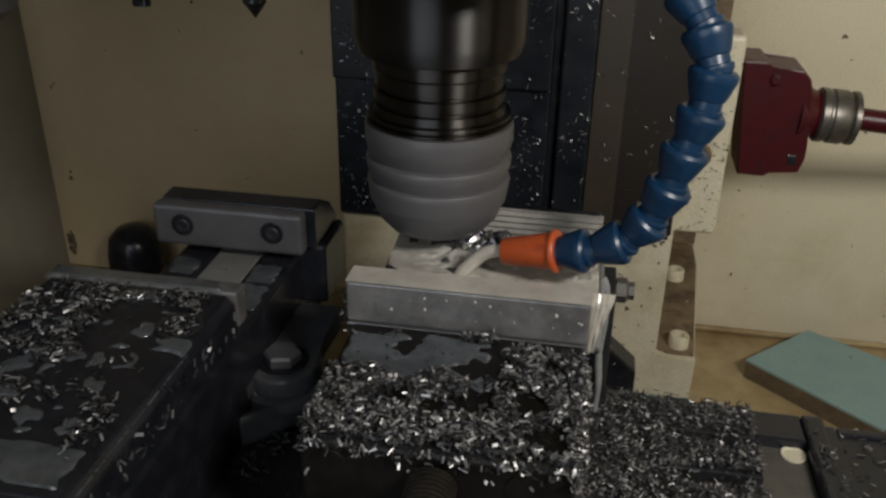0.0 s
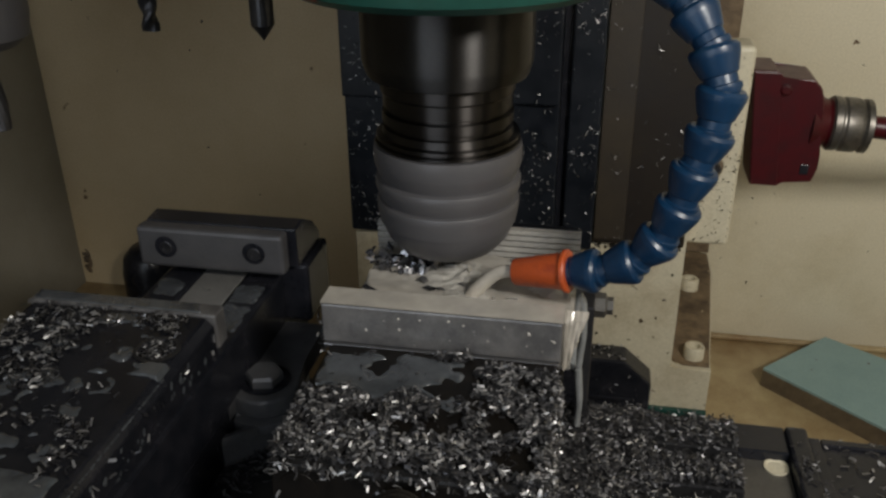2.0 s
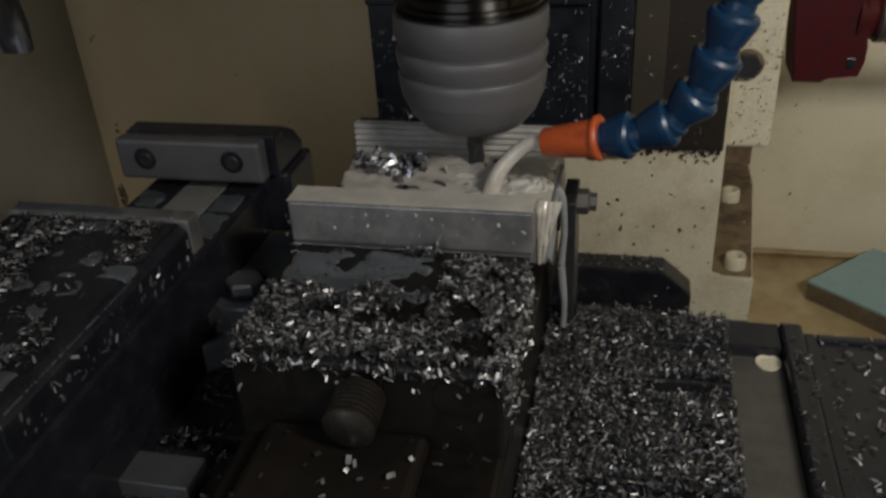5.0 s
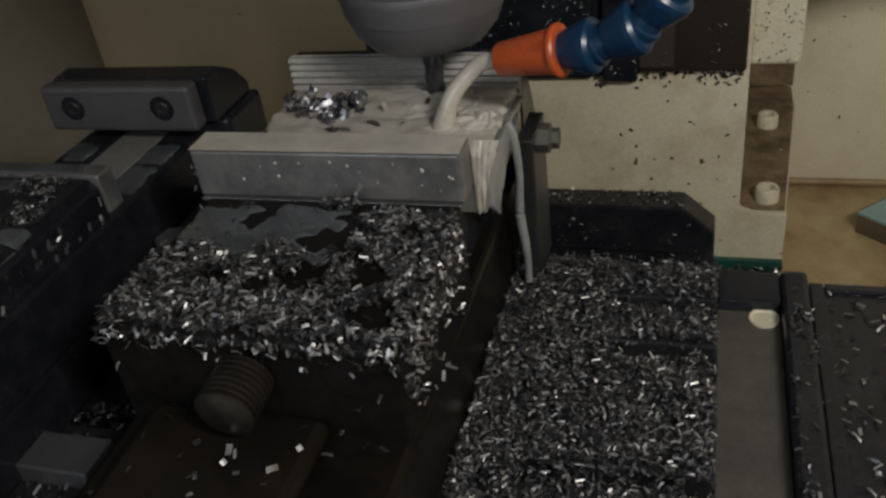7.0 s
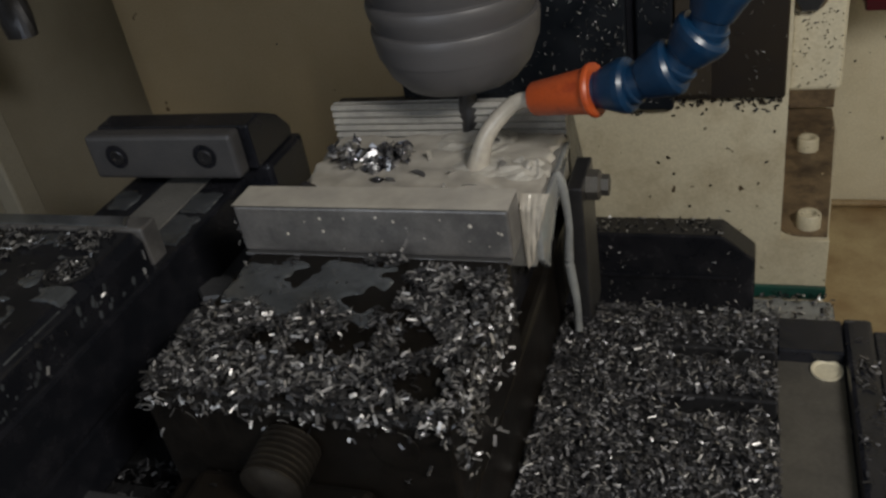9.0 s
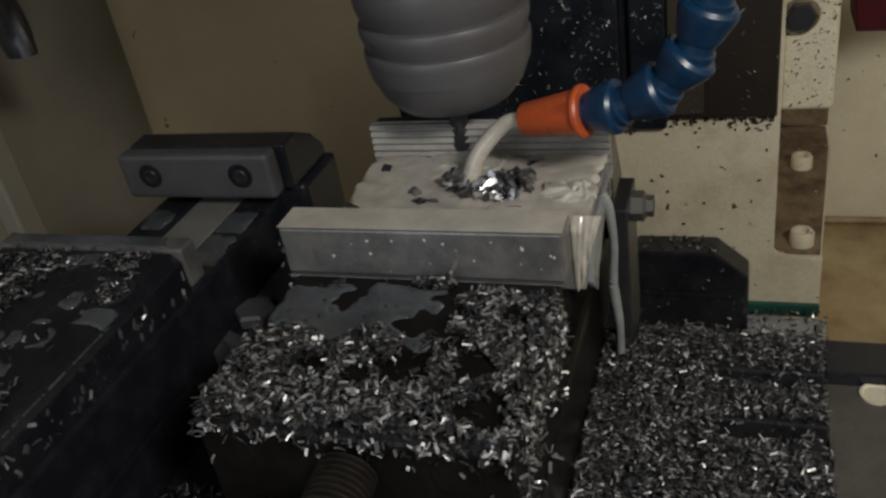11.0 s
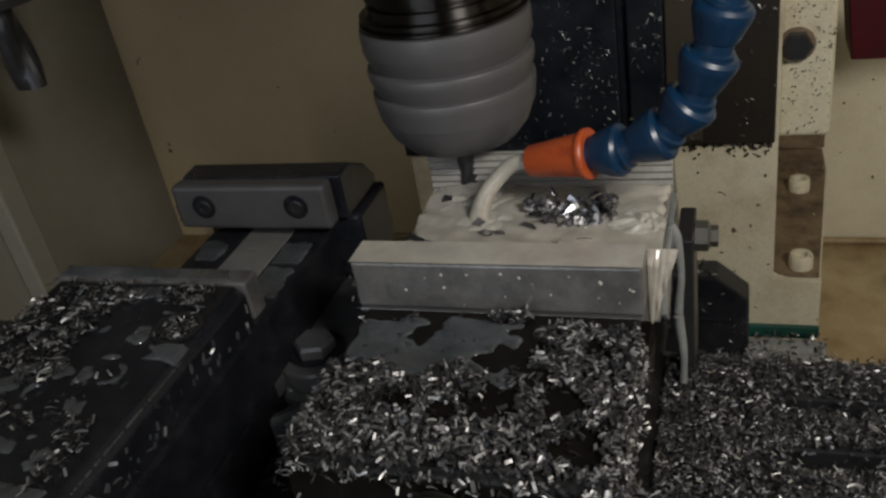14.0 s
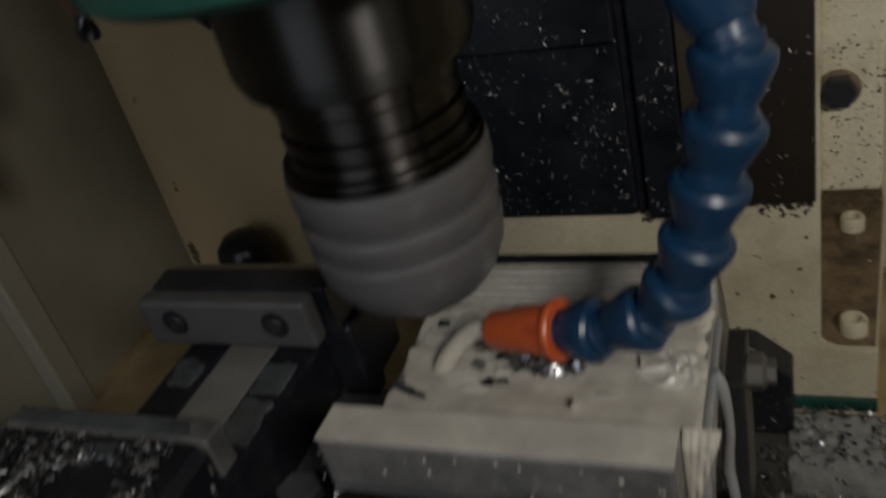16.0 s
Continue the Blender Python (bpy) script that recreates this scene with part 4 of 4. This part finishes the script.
def block_cover(x, y):
    n = noise.noise(Vector((x * 42, y * 42, 2.0))) + 0.4 * noise.noise(Vector((x * 120, y * 120, 6.0)))
    return 1.0 if n > 0.20 - 0.55 * (x < -0.250) * (y > 0.32) else 0.03


rides(swarf("chip_pile", scatter(1150, -0.302, -0.195, 0.245, 0.402, 0.1000, 4, block_cover, 0.0035), 0.0036, 0.0010, "loose chips scattered on the black jaw block", 4, 0.3))
rides(swarf("chip_pile", scatter(1500, 0.168, 0.40, 0.20, 0.48, 0.0012, 5, lambda x, y: 1.0 if noise.noise(Vector((x * 60, y * 60, 5.0))) > 0.1 else 0.25, 0.0015), 0.0040, 0.0012, "chips sprinkled over the black cover plate", 5, 0.3, CHIP))
rides(swarf("chip_pile", scatter(150, 0.153, 0.166, 0.20, 0.48, 0.0091, 15, lambda x, y: 1.0 if noise.noise(Vector((x * 90, y * 40, 15.0))) > 0.05 else 0.1, 0.001), 0.0032, 0.0010, "wet chips along the table rim", 15, 0.3, DIMCHIP))
rides(swarf("chip_pile", scatter(34, -0.274, -0.240, 0.484, 0.506, 0.1084, 19, lambda x, y: 1.0 if x < -0.252 else 0.3, 0.0015), 0.0032, 0.0010, "a few bright chips on top of the open vise's jaw", 19, 0.4))
rides(swarf("chip_pile", scatter(60, -0.10, 0.008, 0.21, 0.285, 0.065, 6, None, 0.0015), 0.0036, 0.0016, "a few chips in the trough below the screw", 6))
tagged(swarf("chip_pile", scatter(1100, -0.10, 0.127, 0.50, 0.660, -0.1568, 7, None, 0.004), 0.0050, 0.0016, "wet chips on the machine bed", 7, 0.4, DIMCHIP))
tagged(swarf("chip_pile", scatter(130, 0.068, 0.127, 0.640, 0.699, -0.1535, 17, None, 0.007), 0.0045, 0.0018, "glistening wet chips heaped at the foot of the column", 17, 0.6, FLAKE))
patch("puddle", 0.060, 0.1275, 0.610, 0.699, -0.1570, RIVULET, "cloudy coolant lying on the machine bed", "puddle", -0.2, 71.0, 45, 0.0025, 0.004, swell=0.002)
tagged(swarf("chip_pile", scatter(150, -0.15, 0.040, 0.674, 0.698, -0.0800, 18, None, 0.001), 0.0035, 0.0012, "chips lying on top of the way wiper", 18, 0.3))


def stuck(name, n, x0, x1, z0, z1, y, label, seed):
    ob = swarf(name, scatter(n, x0, x1, z0, z1, 0.0, seed, lambda a, b: 1.0 if noise.noise(Vector((a * 30, b * 30, seed))) > -0.02 else 0.2, 0.0), 0.0027, 0.0005, label, seed, lean=0.2)
    ob.data.transform(pose(0, y, 0, 90))
    return ob


stuck("stuck_chips", 620, -0.211, -0.031, 0.024, 0.145, 0.6965, "tiny bright chips stuck to the black way cover", 31)
stuck("stuck_chips", 760, -0.211, -0.031, 0.148, 0.34, 0.6895, "tiny bright chips stuck to the black way cover", 32)
stuck("stuck_chips", 220, -0.022, 0.003, 0.022, 0.34, 0.6935, "tiny bright chips stuck to the black way cover", 33)
stuck("stuck_chips", 95, 0.006, 0.080, 0.030, 0.30, 0.6955, "tiny bright chips stuck to the brown panel", 34)

stuck("stuck_chips", 110, -0.15, 0.055, -0.150, -0.090, 0.6715, "small chips stuck to the front of the way wiper", 35)

# dirt on the cream paint: single crumbs, and a crust along the lower edge of the panel
def dirt(n, x0, x1, z0, z1, y, label, seed, size=0.0026, keep=None):
    ob = swarf("dirt_crumbs", scatter(n, x0, x1, z0, z1, 0.0, seed, keep, 0.0), size, size * 0.55, label, seed, 0.3, SPECK)
    ob.data.transform(pose(0, y, 0, 90))
    return tagged(ob, label, "dirt", kind="stuff")


dirt(26, -0.02, 0.082, -0.140, 0.018, 0.7046, "dark oily crumbs stuck to the cream casting", 61)
dirt(120, -0.03, 0.081, 0.008, 0.023, 0.7046, "black oily crust along the panel's lower edge", 62, 0.0030, lambda x, z: max(0.03, (z - 0.010) / 0.013) if noise.noise(Vector((x * 60, z * 60, 1.0))) > -0.15 else 0.05)
dirt(150, 0.0855, 0.1195, 0.024, 0.190, 0.7166, "dark oil spots on the cream bracket", 63, 0.0014, lambda x, z: 1.0 if z < 0.065 or abs(z - 0.093) < 0.03 else 0.25)
dirt(36, 0.13, 0.60, -0.20, 0.30, 0.9695, "scattered oil spots on the back wall", 64, 0.0030)
dirt(18, -0.66, -0.22, -0.20, 0.45, 0.9695, "scattered oil spots on the back wall", 65, 0.0032)

# rust in the corner of the enclosure
rust = churned(0.016, 0.005, 12.0, 0.55, 1.3)
rust.transform(pose(-0.681, 0.9705, -0.192, 90))
tagged(mesh_object("rust_stain", rust, RUSTY, True), "brown rusty crust in the corner of the back wall", "rust", kind="stuff")

# the loose heap that the coolant washes over the plate
heap = scatter(150, -0.024, 0.024, -0.013, 0.013, 0.0, 41, lambda x, y: 1.0 if (x / 0.023) ** 2 + (y / 0.012) ** 2 < 1 else 0.03, 0.008)
wash = swarf("chip_heap", heap, 0.0062, 0.0025, "shiny wet heap of chips lying in the coolant", 41, 0.7, FLAKE)


# ---- motion of the machine ----
def motions():
    for ob in RIDERS:
        at = ob.location.copy()
        walk(ob, [(t, pose(at.x + x, at.y + y, at.z)) for t, x, y in TRAVEL])
    at = saddle.location.copy()
    walk(saddle, [(t, pose(at.x, at.y + y, at.z)) for t, x, y in TRAVEL])
    # the churned coolant stays under the cutter, but never leaves the plate
    walk(splash, [(t, pose(max(splash.location.x + 0.004, x - 0.109 + 0.0245), splash.location.y, splash.location.z)) for t, x, y in TRAVEL])
    for ob in (head, hose, stream):
        at = ob.location.copy()
        walk(ob, [(t, pose(at.x, at.y, at.z + z)) for t, z in HEAD])
    at = chuck.location.copy()
    ts = [q[0] for q in HEAD]
    walk(chuck, [(k / 10, pose(at.x, at.y, at.z + float(np.interp(k / 10, ts, [q[1] for q in HEAD])), 0, 0, -80 * k)) for k in range(161)])
    tt = [q[0] for q in TRAVEL]
    spots = [(0, -0.062, 0.476), (0.5, -0.0655, 0.476), (1.0, -0.093, 0.468), (1.5, -0.093, 0.466), (3.5, -0.084, 0.466), (9.2, -0.080, 0.460), (10.2, -0.066, 0.455), (11.3, -0.028, 0.452), (12.5, -0.0225, 0.452), (14.5, -0.033, 0.461), (16, -0.047, 0.456)]
    rows = []
    for t in sorted(set(tt + [q[0] for q in spots])):
        x = float(np.interp(t, [q[0] for q in spots], [q[1] for q in spots]) + np.interp(t, tt, [q[1] for q in TRAVEL]))
        y = float(np.interp(t, [q[0] for q in spots], [q[2] for q in spots]) + np.interp(t, tt, [q[2] for q in TRAVEL]))
        rows.append((t, pose(x, y, 0.1105)))
    walk(wash, rows)


motions()
